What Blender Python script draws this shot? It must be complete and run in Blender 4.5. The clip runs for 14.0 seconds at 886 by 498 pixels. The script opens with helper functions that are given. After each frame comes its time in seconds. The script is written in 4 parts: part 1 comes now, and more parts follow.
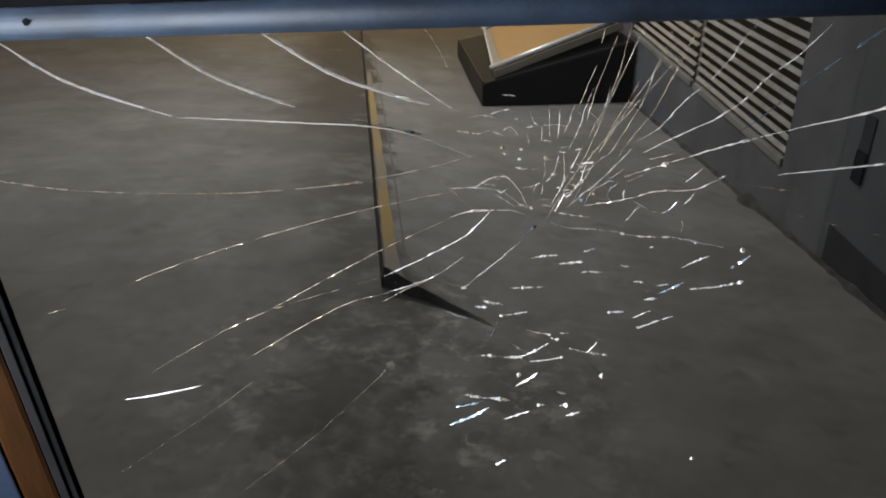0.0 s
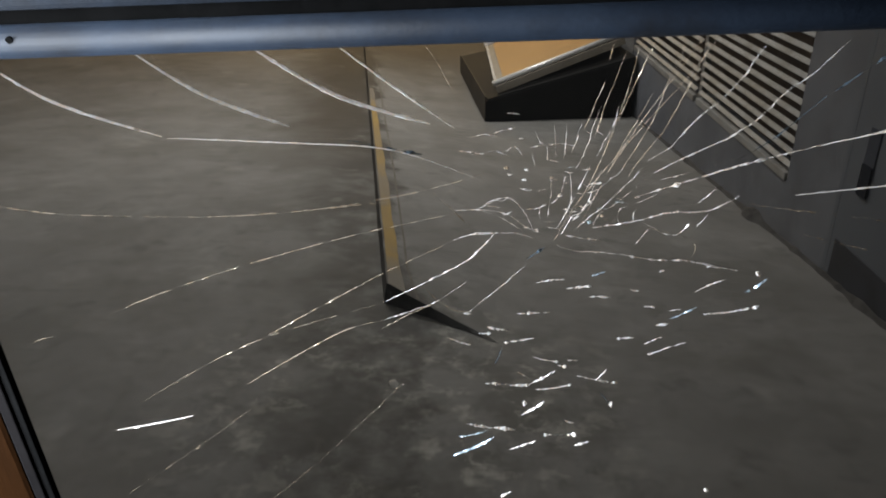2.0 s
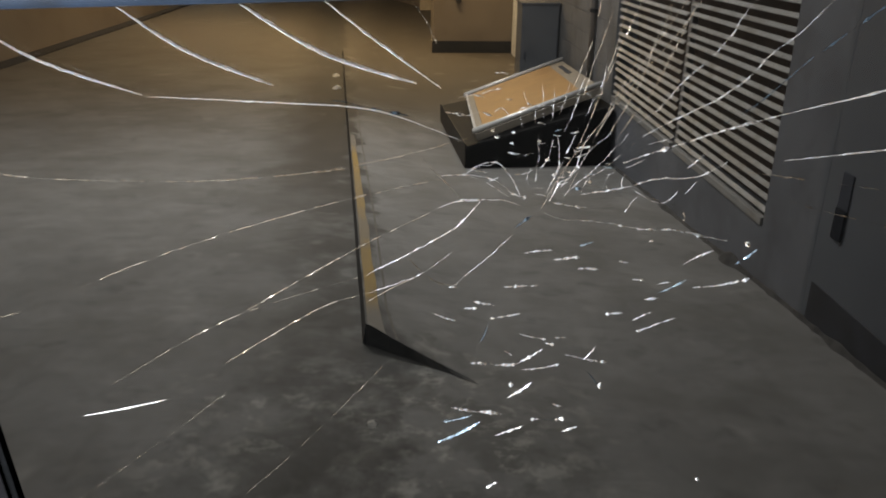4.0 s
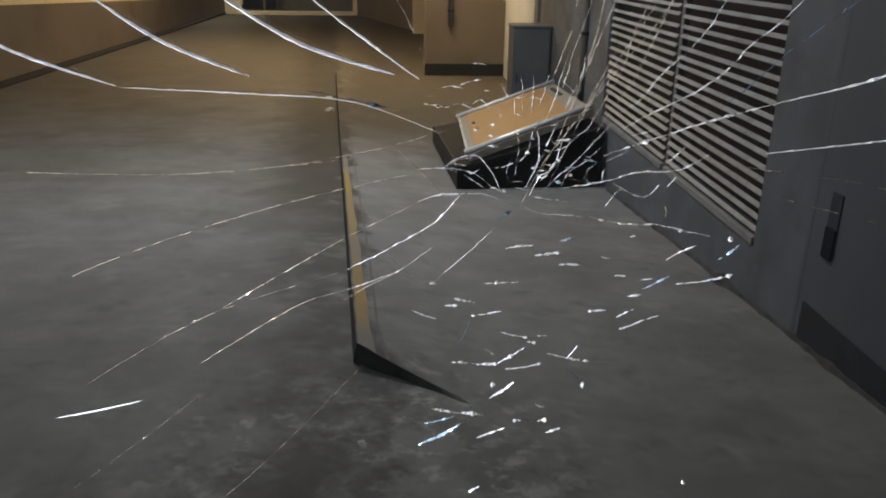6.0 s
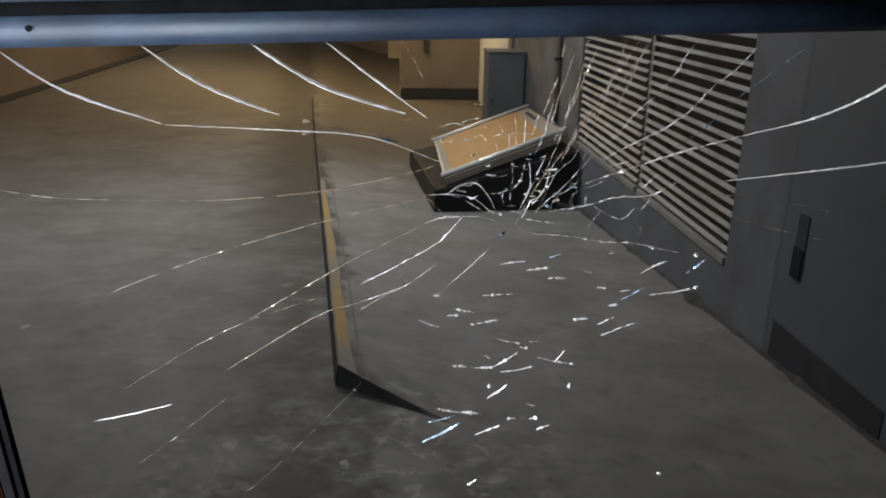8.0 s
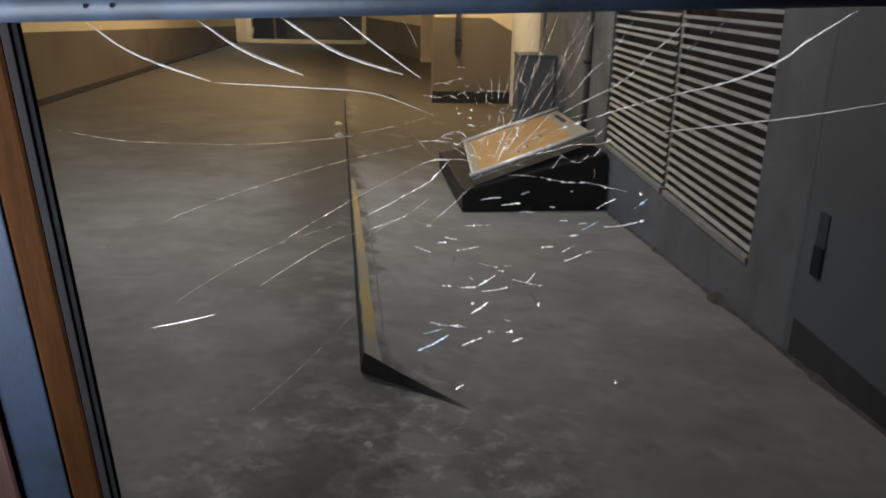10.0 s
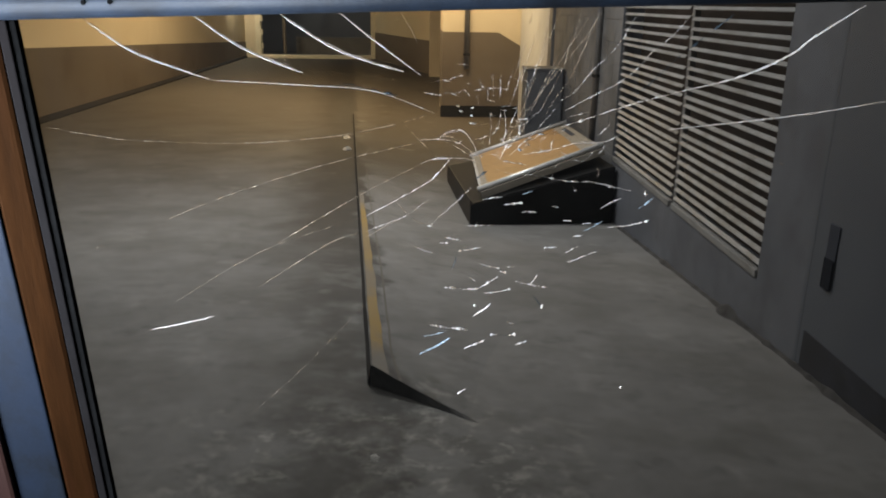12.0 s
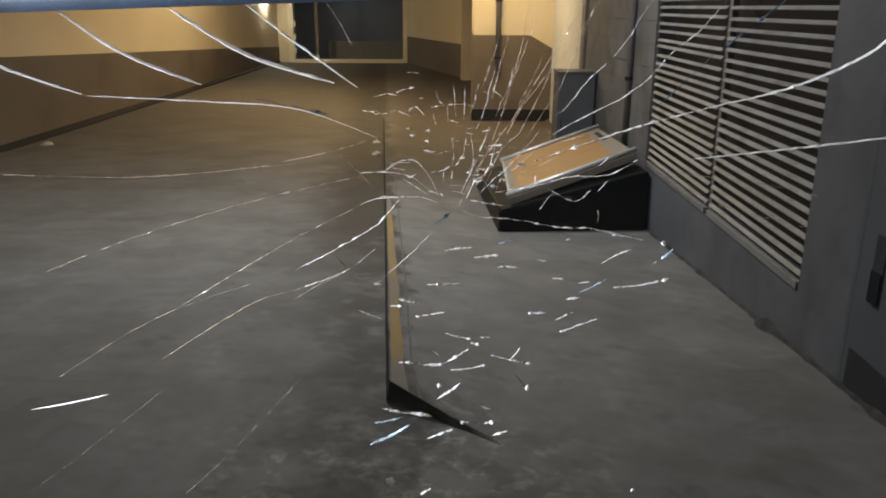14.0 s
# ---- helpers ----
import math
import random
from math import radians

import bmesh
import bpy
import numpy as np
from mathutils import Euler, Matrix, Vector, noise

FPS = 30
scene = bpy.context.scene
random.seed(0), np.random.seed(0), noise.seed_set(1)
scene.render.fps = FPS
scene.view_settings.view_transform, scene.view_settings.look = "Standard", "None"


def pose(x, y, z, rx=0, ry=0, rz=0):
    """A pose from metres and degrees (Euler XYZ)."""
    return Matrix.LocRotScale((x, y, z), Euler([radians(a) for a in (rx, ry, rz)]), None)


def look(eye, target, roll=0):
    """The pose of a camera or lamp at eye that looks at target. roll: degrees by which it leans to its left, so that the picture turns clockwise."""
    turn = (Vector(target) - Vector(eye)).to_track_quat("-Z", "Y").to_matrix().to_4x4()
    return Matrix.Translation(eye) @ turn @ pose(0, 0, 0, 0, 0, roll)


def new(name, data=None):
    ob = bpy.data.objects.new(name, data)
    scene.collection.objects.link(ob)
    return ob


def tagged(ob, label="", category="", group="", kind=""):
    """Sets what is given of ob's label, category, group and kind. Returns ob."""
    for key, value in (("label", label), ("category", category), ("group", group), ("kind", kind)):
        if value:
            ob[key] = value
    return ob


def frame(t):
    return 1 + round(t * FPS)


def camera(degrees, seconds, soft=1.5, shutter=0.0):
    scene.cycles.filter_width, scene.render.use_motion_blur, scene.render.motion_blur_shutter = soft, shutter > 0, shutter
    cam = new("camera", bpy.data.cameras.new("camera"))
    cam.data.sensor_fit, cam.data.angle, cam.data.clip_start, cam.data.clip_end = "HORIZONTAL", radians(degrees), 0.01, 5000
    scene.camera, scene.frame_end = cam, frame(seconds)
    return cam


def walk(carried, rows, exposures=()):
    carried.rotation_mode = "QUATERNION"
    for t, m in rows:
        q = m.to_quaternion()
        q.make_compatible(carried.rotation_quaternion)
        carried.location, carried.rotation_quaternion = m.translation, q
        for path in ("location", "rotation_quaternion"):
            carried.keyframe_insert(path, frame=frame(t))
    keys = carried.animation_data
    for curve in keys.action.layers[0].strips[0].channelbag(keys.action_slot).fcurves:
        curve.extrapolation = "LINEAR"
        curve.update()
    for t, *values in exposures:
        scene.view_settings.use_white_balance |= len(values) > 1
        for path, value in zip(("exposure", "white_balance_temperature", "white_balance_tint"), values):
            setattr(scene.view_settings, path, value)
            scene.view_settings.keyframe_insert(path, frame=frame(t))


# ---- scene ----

# ---------------------------------------------------------------- camera
cam = camera(59.2, 14.0, soft=1.9)
PATH = [
    (0.0, -0.0090, 0.2001, 1.6785, 63.049, 0.023, -1.054),
    (0.5, -0.0090, 0.2033, 1.6774, 63.479, 0.137, -0.909),
    (1.0, -0.0087, 0.2069, 1.6760, 63.955, 0.217, -0.756),
    (1.5, -0.0072, 0.2196, 1.6772, 63.749, 0.375, -0.773),
    (2.0, -0.0077, 0.2218, 1.6742, 64.152, 0.320, -0.924),
    (2.5, -0.0137, 0.2163, 1.6640, 65.131, 0.019, -1.619),
    (3.0, -0.0167, 0.2093, 1.6497, 66.227, -0.356, -2.017),
    (5.5, -0.0030, 0.2146, 1.6039, 69.177, -0.650, -2.375),
    (6.0, -0.0032, 0.2115, 1.6048, 69.503, -0.743, -2.692),
    (6.5, -0.0060, 0.2037, 1.6073, 70.058, -0.910, -3.098),
    (7.0, -0.0090, 0.1896, 1.6096, 70.785, -0.767, -3.622),
    (7.5, -0.0257, 0.1693, 1.6135, 71.167, -0.839, -4.613),
    (8.0, -0.0256, 0.1494, 1.6232, 71.204, -1.029, -4.467),
    (10.5, 0.0013, -0.0048, 1.6050, 71.685, -1.029, -1.766),
    (11.0, 0.0011, 0.0027, 1.6003, 71.960, -1.101, -1.675),
    (11.5, 0.0024, 0.0072, 1.5980, 72.358, -0.895, -1.529),
    (12.0, 0.0054, 0.0141, 1.5956, 72.533, -0.836, -1.507),
    (12.5, 0.0165, 0.0358, 1.5947, 72.494, -0.843, -1.240),
    (13.0, 0.0383, 0.0640, 1.5959, 72.604, -0.929, -0.598),
    (13.5, 0.0558, 0.1111, 1.5922, 72.996, -0.571, 0.157),
    (14.0, 0.0637, 0.1806, 1.5868, 72.751, -0.250, 0.845),
]
walk(cam, [(r[0], pose(*r[1:])) for r in PATH], exposures=((0.0, -0.09, 6400, 9), (3.0, -0.07, 6600, 10), (5.5, -0.05, 6100, 10), (6.5, -0.04, 6050, 10), (8.0, -0.08, 6200, 10), (10.5, 0.0, 6300, 10), (14.0, 0.01, 6300, 10)))


# ---------------------------------------------------------------- world and light
world = bpy.data.worlds.new("world")
scene.world = world
world.use_nodes = True
world.node_tree.nodes["Background"].inputs[0].default_value = (0.35, 0.45, 0.6, 1)
world.node_tree.nodes["Background"].inputs[1].default_value = 0.02


def area_lamp(name, place, target, size_x, size_y, watts, colour):
    lamp = bpy.data.lights.new(name, "AREA")
    lamp.shape, lamp.size, lamp.size_y = "RECTANGLE", size_x, size_y
    lamp.energy, lamp.color = watts, colour
    ob = new(name, lamp)
    ob.matrix_world = look(place, target)
    return ob


# unseen fluorescent fitting under the passage ceiling, unseen sodium fitting at the far end
area_lamp("passage_lamp", (-1.0, 8.3, 4.4), (-1.0, 8.4, 0), 2.6, 1.6, 216, (0.99, 0.955, 0.93))
# fill added overhead to brighten the near floor and right wall
area_lamp("near_passage_fill", (-0.3, 4.7, 4.4), (-0.3, 4.8, 0), 1.6, 0.8, 29, (0.98, 0.97, 0.97))
area_lamp("sodium_lamp", (-5.4, 24.0, 4.4), (-5.7, 24.4, 0), 2.0, 22.0, 1180, (1.0, 0.70, 0.37))
# fill added without a known source, for the block wall and container rails
area_lamp("corner_fill", (-0.5, 15.4, 4.4), (0.9, 17.6, 0), 2.4, 0.6, 62, (1.0, 0.68, 0.34))
# unseen fill added behind the gate to lift the dark room
area_lamp("gate_room_fill", (-5.0, 39.5, 3.6), (-5.0, 39.6, 0), 1.5, 1.0, 24, (0.9, 0.93, 0.95))
# unseen cool side lamp added in the room to light cracks and frame
side_fill = area_lamp("room_side_fill", (-0.79, 0.45, 1.49), (0.2, 0.66, 1.43), 0.22, 0.76, 15.5, (0.84, 0.91, 1.0))
side_fill.data.spread = math.radians(110)


# ---------------------------------------------------------------- materials
def ramp(nt, stops):
    r = nt.nodes.new("ShaderNodeValToRGB")
    e = r.color_ramp.elements
    while len(e) > 1:
        e.remove(e[-1])
    e[0].position, e[0].color = stops[0][0], (*stops[0][1], 1)
    for p, c in stops[1:]:
        x = e.new(p)
        x.color = (*c, 1)
    return r


def surface(name, dark, light, scale=3.0, rough=0.8, metal=0.0, bump=0.2, grain=80.0, stains=None, stain_scale=0.7,
            vary=0.0, spec=0.35, stretch=(1, 1, 1), edge=(0.47, 0.66), detail=7.0, grit=0.35):
    """Two-scale procedural surface: clouds, fine grain, optional stains, fine relief."""
    m = bpy.data.materials.new(name)
    m.use_nodes = True
    nt = m.node_tree
    L = nt.links.new
    b = nt.nodes["Principled BSDF"]
    b.inputs["Metallic"].default_value = metal
    b.inputs["Specular IOR Level"].default_value = spec
    co = nt.nodes.new("ShaderNodeNewGeometry")
    mp = nt.nodes.new("ShaderNodeMapping")
    mp.inputs["Scale"].default_value = stretch
    L(co.outputs["Position"], mp.inputs["Vector"])

    def noise_at(sc, detail, rg=0.6):
        n = nt.nodes.new("ShaderNodeTexNoise")
        n.inputs["Scale"].default_value, n.inputs["Detail"].default_value, n.inputs["Roughness"].default_value = sc, detail, rg
        L(mp.outputs[0], n.inputs["Vector"])
        return n
    big, fine = noise_at(scale, detail), noise_at(grain, 4)
    mix = nt.nodes.new("ShaderNodeMath")
    mix.operation = "MULTIPLY_ADD"
    L(fine.outputs["Fac"], mix.inputs[0])
    mix.inputs[1].default_value = grit
    L(big.outputs["Fac"], mix.inputs[2])
    r = ramp(nt, [(0.42, dark), (0.92, light)])
    L(mix.outputs[0], r.inputs[0])
    out = r.outputs[0]
    if stains:
        st = noise_at(stain_scale, detail + 1, 0.7)
        sr = ramp(nt, [(edge[0], (0, 0, 0)), (edge[1], (1, 1, 1))])
        L(st.outputs["Fac"], sr.inputs[0])
        mx = nt.nodes.new("ShaderNodeMix")
        mx.data_type = "RGBA"
        L(sr.outputs[0], mx.inputs["Factor"])
        L(out, mx.inputs["A"])
        mx.inputs["B"].default_value = (*stains, 1)
        out = mx.outputs["Result"]
    if vary:
        oi = nt.nodes.new("ShaderNodeObjectInfo")
        hv = nt.nodes.new("ShaderNodeHueSaturation")
        mr = nt.nodes.new("ShaderNodeMapRange")
        mr.inputs["To Min"].default_value, mr.inputs["To Max"].default_value = 1 - vary, 1 + vary
        L(oi.outputs["Random"], mr.inputs["Value"])
        L(mr.outputs[0], hv.inputs["Value"])
        L(out, hv.inputs["Color"])
        out = hv.outputs[0]
    L(out, b.inputs["Base Color"])
    rr = nt.nodes.new("ShaderNodeMapRange")
    rr.inputs["To Min"].default_value, rr.inputs["To Max"].default_value = max(0.03, rough - 0.12), min(1, rough + 0.12)
    L(big.outputs["Fac"], rr.inputs["Value"])
    L(rr.outputs[0], b.inputs["Roughness"])
    bp = nt.nodes.new("ShaderNodeBump")
    bp.inputs["Strength"].default_value, bp.inputs["Distance"].default_value = bump, 0.006
    L(mix.outputs[0], bp.inputs["Height"])
    L(bp.outputs[0], b.inputs["Normal"])
    return m


M_floor = surface("worn concrete", (0.178, 0.174, 0.166), (0.262, 0.256, 0.245), 2.6, 0.8, bump=0.22, grain=55, stains=(0.165, 0.16, 0.148), stain_scale=1.0, detail=3.0, grit=0.33)


def mark_floor(m):
    """Darker bands by the kerb and far out, pale drips and fine hairline cracks, all with their own ragged outlines."""
    nt = m.node_tree
    L = nt.links.new
    b = nt.nodes["Principled BSDF"]
    base = b.inputs["Base Color"].links[0].from_socket
    g = nt.nodes.new("ShaderNodeNewGeometry")
    sp = nt.nodes.new("ShaderNodeSeparateXYZ")
    L(g.outputs["Position"], sp.inputs[0])

    def calc(op, a, c, d=None):
        n = nt.nodes.new("ShaderNodeMath")
        n.operation = op
        for k, v in enumerate((a, c, d)):
            if v is None:
                continue
            if isinstance(v, (int, float)):
                n.inputs[k].default_value = v
            else:
                L(v, n.inputs[k])
        return n.outputs[0]

    def cloud(scale, detail=6, rough=0.65):
        n = nt.nodes.new("ShaderNodeTexNoise")
        n.inputs["Scale"].default_value, n.inputs["Detail"].default_value, n.inputs["Roughness"].default_value = scale, detail, rough
        L(g.outputs["Position"], n.inputs["Vector"])
        return n.outputs["Fac"]

    def band(value, lo, hi):
        r = nt.nodes.new("ShaderNodeMapRange")
        r.interpolation_type = "SMOOTHSTEP"
        r.inputs["From Min"].default_value, r.inputs["From Max"].default_value = lo, hi
        L(value, r.inputs["Value"])
        return r.outputs[0]
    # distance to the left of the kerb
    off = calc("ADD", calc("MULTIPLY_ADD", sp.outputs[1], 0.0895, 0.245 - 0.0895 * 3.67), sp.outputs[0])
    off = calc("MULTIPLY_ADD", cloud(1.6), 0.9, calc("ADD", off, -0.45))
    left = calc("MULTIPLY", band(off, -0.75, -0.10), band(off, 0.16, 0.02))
    # darker band on the kerb's left side, broken up by noise
    kerb_band = calc("MULTIPLY", calc("MULTIPLY", left, 0.80), band(cloud(3.1), 0.28, 0.58))
    # a wider dark strip beside the kerb that strengthens farther out
    outer_band = calc("MULTIPLY", calc("MULTIPLY", band(off, -1.35, -0.30), band(off, 0.16, 0.0)), band(sp.outputs[1], 4.2, 8.5))
    outer_band = calc("MULTIPLY", outer_band, 0.85)
    pale = calc("MULTIPLY", band(cloud(2.7, 3, 0.5), 0.64, 0.74), 0.20)
    wet = calc("MULTIPLY", band(cloud(0.8, 5, 0.6), 0.50, 0.64), 0.30)
    v = nt.nodes.new("ShaderNodeTexVoronoi")
    v.feature = "DISTANCE_TO_EDGE"
    v.inputs["Scale"].default_value = 0.62
    wob = nt.nodes.new("ShaderNodeTexNoise")
    wob.inputs["Scale"].default_value, wob.inputs["Detail"].default_value = 2.5, 6
    L(g.outputs["Position"], wob.inputs["Vector"])
    vm = nt.nodes.new("ShaderNodeVectorMath")
    vm.operation = "MULTIPLY_ADD"
    vm.inputs[1].default_value = (0.55, 0.55, 0.55)
    L(wob.outputs["Color"], vm.inputs[0])
    L(g.outputs["Position"], vm.inputs[2])
    L(vm.outputs[0], v.inputs["Vector"])
    hair = calc("MULTIPLY", calc("MULTIPLY", band(v.outputs["Distance"], 0.010, 0.002), band(cloud(0.9, 3), 0.50, 0.62)), 0.14)

    def tint(fac, colour, under):
        mx = nt.nodes.new("ShaderNodeMix")
        mx.data_type = "RGBA"
        L(fac, mx.inputs["Factor"])
        L(under, mx.inputs["A"])
        mx.inputs["B"].default_value = (*colour, 1)
        return mx.outputs["Result"]
    # crumbling screed in front of the kerb, pale crusts over dark
    dx, dy = calc("ADD", sp.outputs[0], 0.12), calc("ADD", sp.outputs[1], -2.72)
    far_off = calc("SQRT", calc("ADD", calc("MULTIPLY", dx, dx), calc("MULTIPLY", calc("MULTIPLY", dy, dy), 0.7)), 0)
    far_off = calc("ADD", far_off, calc("MULTIPLY_ADD", cloud(2.4), 0.7, -0.35))
    screed = band(far_off, 1.25, 0.30)
    crust = calc("MULTIPLY", calc("MULTIPLY", band(cloud(7.5, 7, 0.7), 0.50, 0.66), screed), 0.85)
    hollow = calc("MULTIPLY", calc("MULTIPLY", band(cloud(5.3, 6, 0.6), 0.52, 0.38), screed), 0.42)
    mottle = calc("MULTIPLY", band(cloud(11.0, 5, 0.7), 0.48, 0.68), 0.34)
    smudge = calc("MULTIPLY", band(cloud(4.3, 7, 0.72), 0.52, 0.70), 0.55)
    bloom = calc("MULTIPLY", band(cloud(6.1, 4, 0.6), 0.60, 0.72), 0.18)
    speck = calc("MULTIPLY", band(cloud(26.0, 2, 0.5), 0.71, 0.76), 0.35)
    out = tint(wet, (0.13, 0.126, 0.118), base)
    out = tint(mottle, (0.135, 0.128, 0.116), out)
    out = tint(smudge, (0.105, 0.102, 0.096), out)
    out = tint(bloom, (0.32, 0.315, 0.30), out)
    out = tint(speck, (0.34, 0.33, 0.31), out)
    # floor colour darkened towards the far end, offsetting the far lamp's brightness there
    murk = calc("MULTIPLY", band(calc("ADD", sp.outputs[1], calc("MULTIPLY", cloud(0.5), 6.0)), 12.0, 22.0), 0.74)
    out = tint(murk, (0.072, 0.056, 0.040), out)
    out = tint(outer_band, (0.050, 0.042, 0.034), out)
    # floor colour darkened between the container and the projecting block
    back_band = calc("MULTIPLY", band(calc("ADD", sp.outputs[1], calc("MULTIPLY", cloud(0.9), 2.0)), 10.2, 13.5), band(calc("ADD", sp.outputs[0], calc("MULTIPLY", cloud(1.1), 1.0)), -1.2, -0.2))
    out = tint(calc("MULTIPLY", back_band, 0.78), (0.055, 0.045, 0.034), out)
    out = tint(hollow, (0.085, 0.080, 0.070), out)
    out = tint(crust, (0.41, 0.40, 0.36), out)
    out = tint(kerb_band, (0.06, 0.055, 0.048), out)
    out = tint(pale, (0.42, 0.41, 0.38), out)
    out = tint(hair, (0.05, 0.047, 0.042), out)
    L(out, b.inputs["Base Color"])


mark_floor(M_floor)
M_yellow = surface("worn yellow paint", (0.27, 0.175, 0.05), (0.40, 0.26, 0.065), 5, 0.75, bump=0.3, grain=70, stains=(0.25, 0.20, 0.13), stain_scale=1.6, edge=(0.40, 0.80), stretch=(1, 0.35, 1), detail=3.0)


def wear_stripe(m):
    """Paint scuffed away to bare concrete at the near end and in one stretch along the edge."""
    nt = m.node_tree
    L = nt.links.new
    b = nt.nodes["Principled BSDF"]
    base = b.inputs["Base Color"].links[0].from_socket
    g = nt.nodes.new("ShaderNodeNewGeometry")
    sp = nt.nodes.new("ShaderNodeSeparateXYZ")
    L(g.outputs["Position"], sp.inputs[0])
    n = nt.nodes.new("ShaderNodeTexNoise")
    n.inputs["Scale"].default_value, n.inputs["Detail"].default_value = 9, 5
    L(g.outputs["Position"], n.inputs["Vector"])
    y = nt.nodes.new("ShaderNodeMath")
    y.operation = "MULTIPLY_ADD"
    L(n.outputs["Fac"], y.inputs[0])
    y.inputs[1].default_value = 0.7
    L(sp.outputs[1], y.inputs[2])
    # bare at the near end, round 5.4 and beyond 8.6
    stops = ((4.15, 1), (4.50, 0.1), (5.20, 0), (5.50, 0.75), (5.95, 0.75), (6.30, 0.05), (8.5, 0.1), (9.2, 1))
    sc = nt.nodes.new("ShaderNodeMapRange")
    sc.inputs["From Min"].default_value, sc.inputs["From Max"].default_value = 3.0, 10.0
    L(y.outputs[0], sc.inputs["Value"])
    r = ramp(nt, [((p - 3.0) / 7.0, (v, v, v)) for p, v in stops])
    L(sc.outputs[0], r.inputs[0])
    mx = nt.nodes.new("ShaderNodeMix")
    mx.data_type = "RGBA"
    L(r.outputs[0], mx.inputs["Factor"])
    L(base, mx.inputs["A"])
    mx.inputs["B"].default_value = (0.21, 0.19, 0.16, 1)
    L(mx.outputs["Result"], b.inputs["Base Color"])


wear_stripe(M_yellow)
M_joint = surface("dirt filled joint", (0.12, 0.108, 0.092), (0.19, 0.17, 0.15), 9, 0.95)
M_footstrip = surface("very dark brown strip", (0.012, 0.010, 0.008), (0.030, 0.024, 0.019), 2.5, 0.85)
# kerb end and side carry their shade as a dark base colour
M_kerbendshade = surface("scuffed kerb end with shade in its colour", (0.055, 0.054, 0.052), (0.115, 0.112, 0.107), 8, 0.9, bump=0.4, stains=(0.036, 0.035, 0.034), stain_scale=5)
M_kerbshade = surface("shade dark kerb side", (0.022, 0.020, 0.018), (0.055, 0.050, 0.045), 6, 0.9)
# fillet colour kept dark along the line where wall meets floor
M_foot = surface("dark cement fillet", (0.022, 0.021, 0.021), (0.10, 0.095, 0.09), 9, 0.95, bump=0.5, grain=90)
M_greywall = surface("grey painted render", (0.112, 0.118, 0.134), (0.185, 0.194, 0.216), 1.8, 0.65, bump=0.15, stains=(0.10, 0.102, 0.11), stain_scale=1.3)
M_lightwall = surface("pale grey painted render", (0.50, 0.51, 0.52), (0.62, 0.63, 0.64), 1.5, 0.7, bump=0.1)
M_dado = surface("brown dado paint", (0.125, 0.103, 0.080), (0.19, 0.158, 0.124), 1.4, 0.6, bump=0.15, stains=(0.12, 0.095, 0.07), detail=4.0)
M_ochre = surface("cream upper wall paint", (0.62, 0.53, 0.37), (0.74, 0.65, 0.48), 1.3, 0.7, bump=0.1)
M_ceiling = surface("grey ceiling render", (0.3, 0.29, 0.27), (0.4, 0.39, 0.37), 1.3, 0.85)
M_slat = surface("grey enamelled steel slat", (0.25, 0.246, 0.236), (0.345, 0.338, 0.324), 5, 0.5, bump=0.08, stains=(0.20, 0.185, 0.165), stain_scale=3, vary=0.10)
M_cavity = surface("dark brown duct back", (0.035, 0.026, 0.020), (0.07, 0.05, 0.04), 3, 0.9)
M_steeldoor = surface("blue grey painted steel", (0.098, 0.107, 0.125), (0.142, 0.155, 0.178), 2, 0.5, bump=0.06, stains=(0.12, 0.13, 0.145), stain_scale=2)
M_dark = surface("black plastic", (0.055, 0.059, 0.072), (0.080, 0.085, 0.102), 8, 0.9, bump=0.1, spec=0.08)
M_grip = surface("black plastic grip", (0.020, 0.022, 0.028), (0.034, 0.036, 0.044), 8, 0.9, bump=0.1, spec=0.05)
M_body = surface("black painted steel", (0.009, 0.009, 0.009), (0.020, 0.019, 0.018), 4, 0.7, bump=0.1, spec=0.15)
M_side = surface("mottled dark brown steel", (0.014, 0.011, 0.009), (0.042, 0.034, 0.027), 5, 0.7, stains=(0.008, 0.007, 0.006), stain_scale=3.5)
M_ply = surface("orange plywood", (0.33, 0.182, 0.066), (0.50, 0.295, 0.118), 2.5, 0.55, bump=0.06, grain=40, stretch=(1, 6, 6), stains=(0.22, 0.13, 0.06), stain_scale=1.2, edge=(0.50, 0.78))
M_alu = surface("scuffed aluminium rail", (0.84, 0.84, 0.83), (0.93, 0.93, 0.92), 12, 0.25, metal=0.25, bump=0.05)
M_greyply = surface("grey weathered board edge", (0.26, 0.23, 0.19), (0.38, 0.34, 0.28), 6, 0.7)
M_skirt = surface("black skirting paint", (0.01, 0.01, 0.01), (0.02, 0.019, 0.017), 4, 0.6)
M_pipe = surface("grey pipe", (0.13, 0.125, 0.12), (0.2, 0.195, 0.19), 6, 0.5)
M_pillar = surface("grey brown painted pillar", (0.36, 0.31, 0.24), (0.48, 0.42, 0.33), 3, 0.7)
M_cabinet = surface("dark grey enamelled steel", (0.085, 0.09, 0.10), (0.13, 0.138, 0.15), 3, 0.5, bump=0.05)
M_kick = surface("kick plate with recess shade", (0.028, 0.029, 0.036), (0.060, 0.063, 0.076), 4, 0.55, stains=(0.03, 0.03, 0.033), stain_scale=3)
M_jamb = surface("cream door jamb paint", (0.74, 0.68, 0.52), (0.84, 0.78, 0.62), 4, 0.5)
M_room = surface("dark room plaster", (0.10, 0.09, 0.08), (0.15, 0.14, 0.12), 2, 0.9)
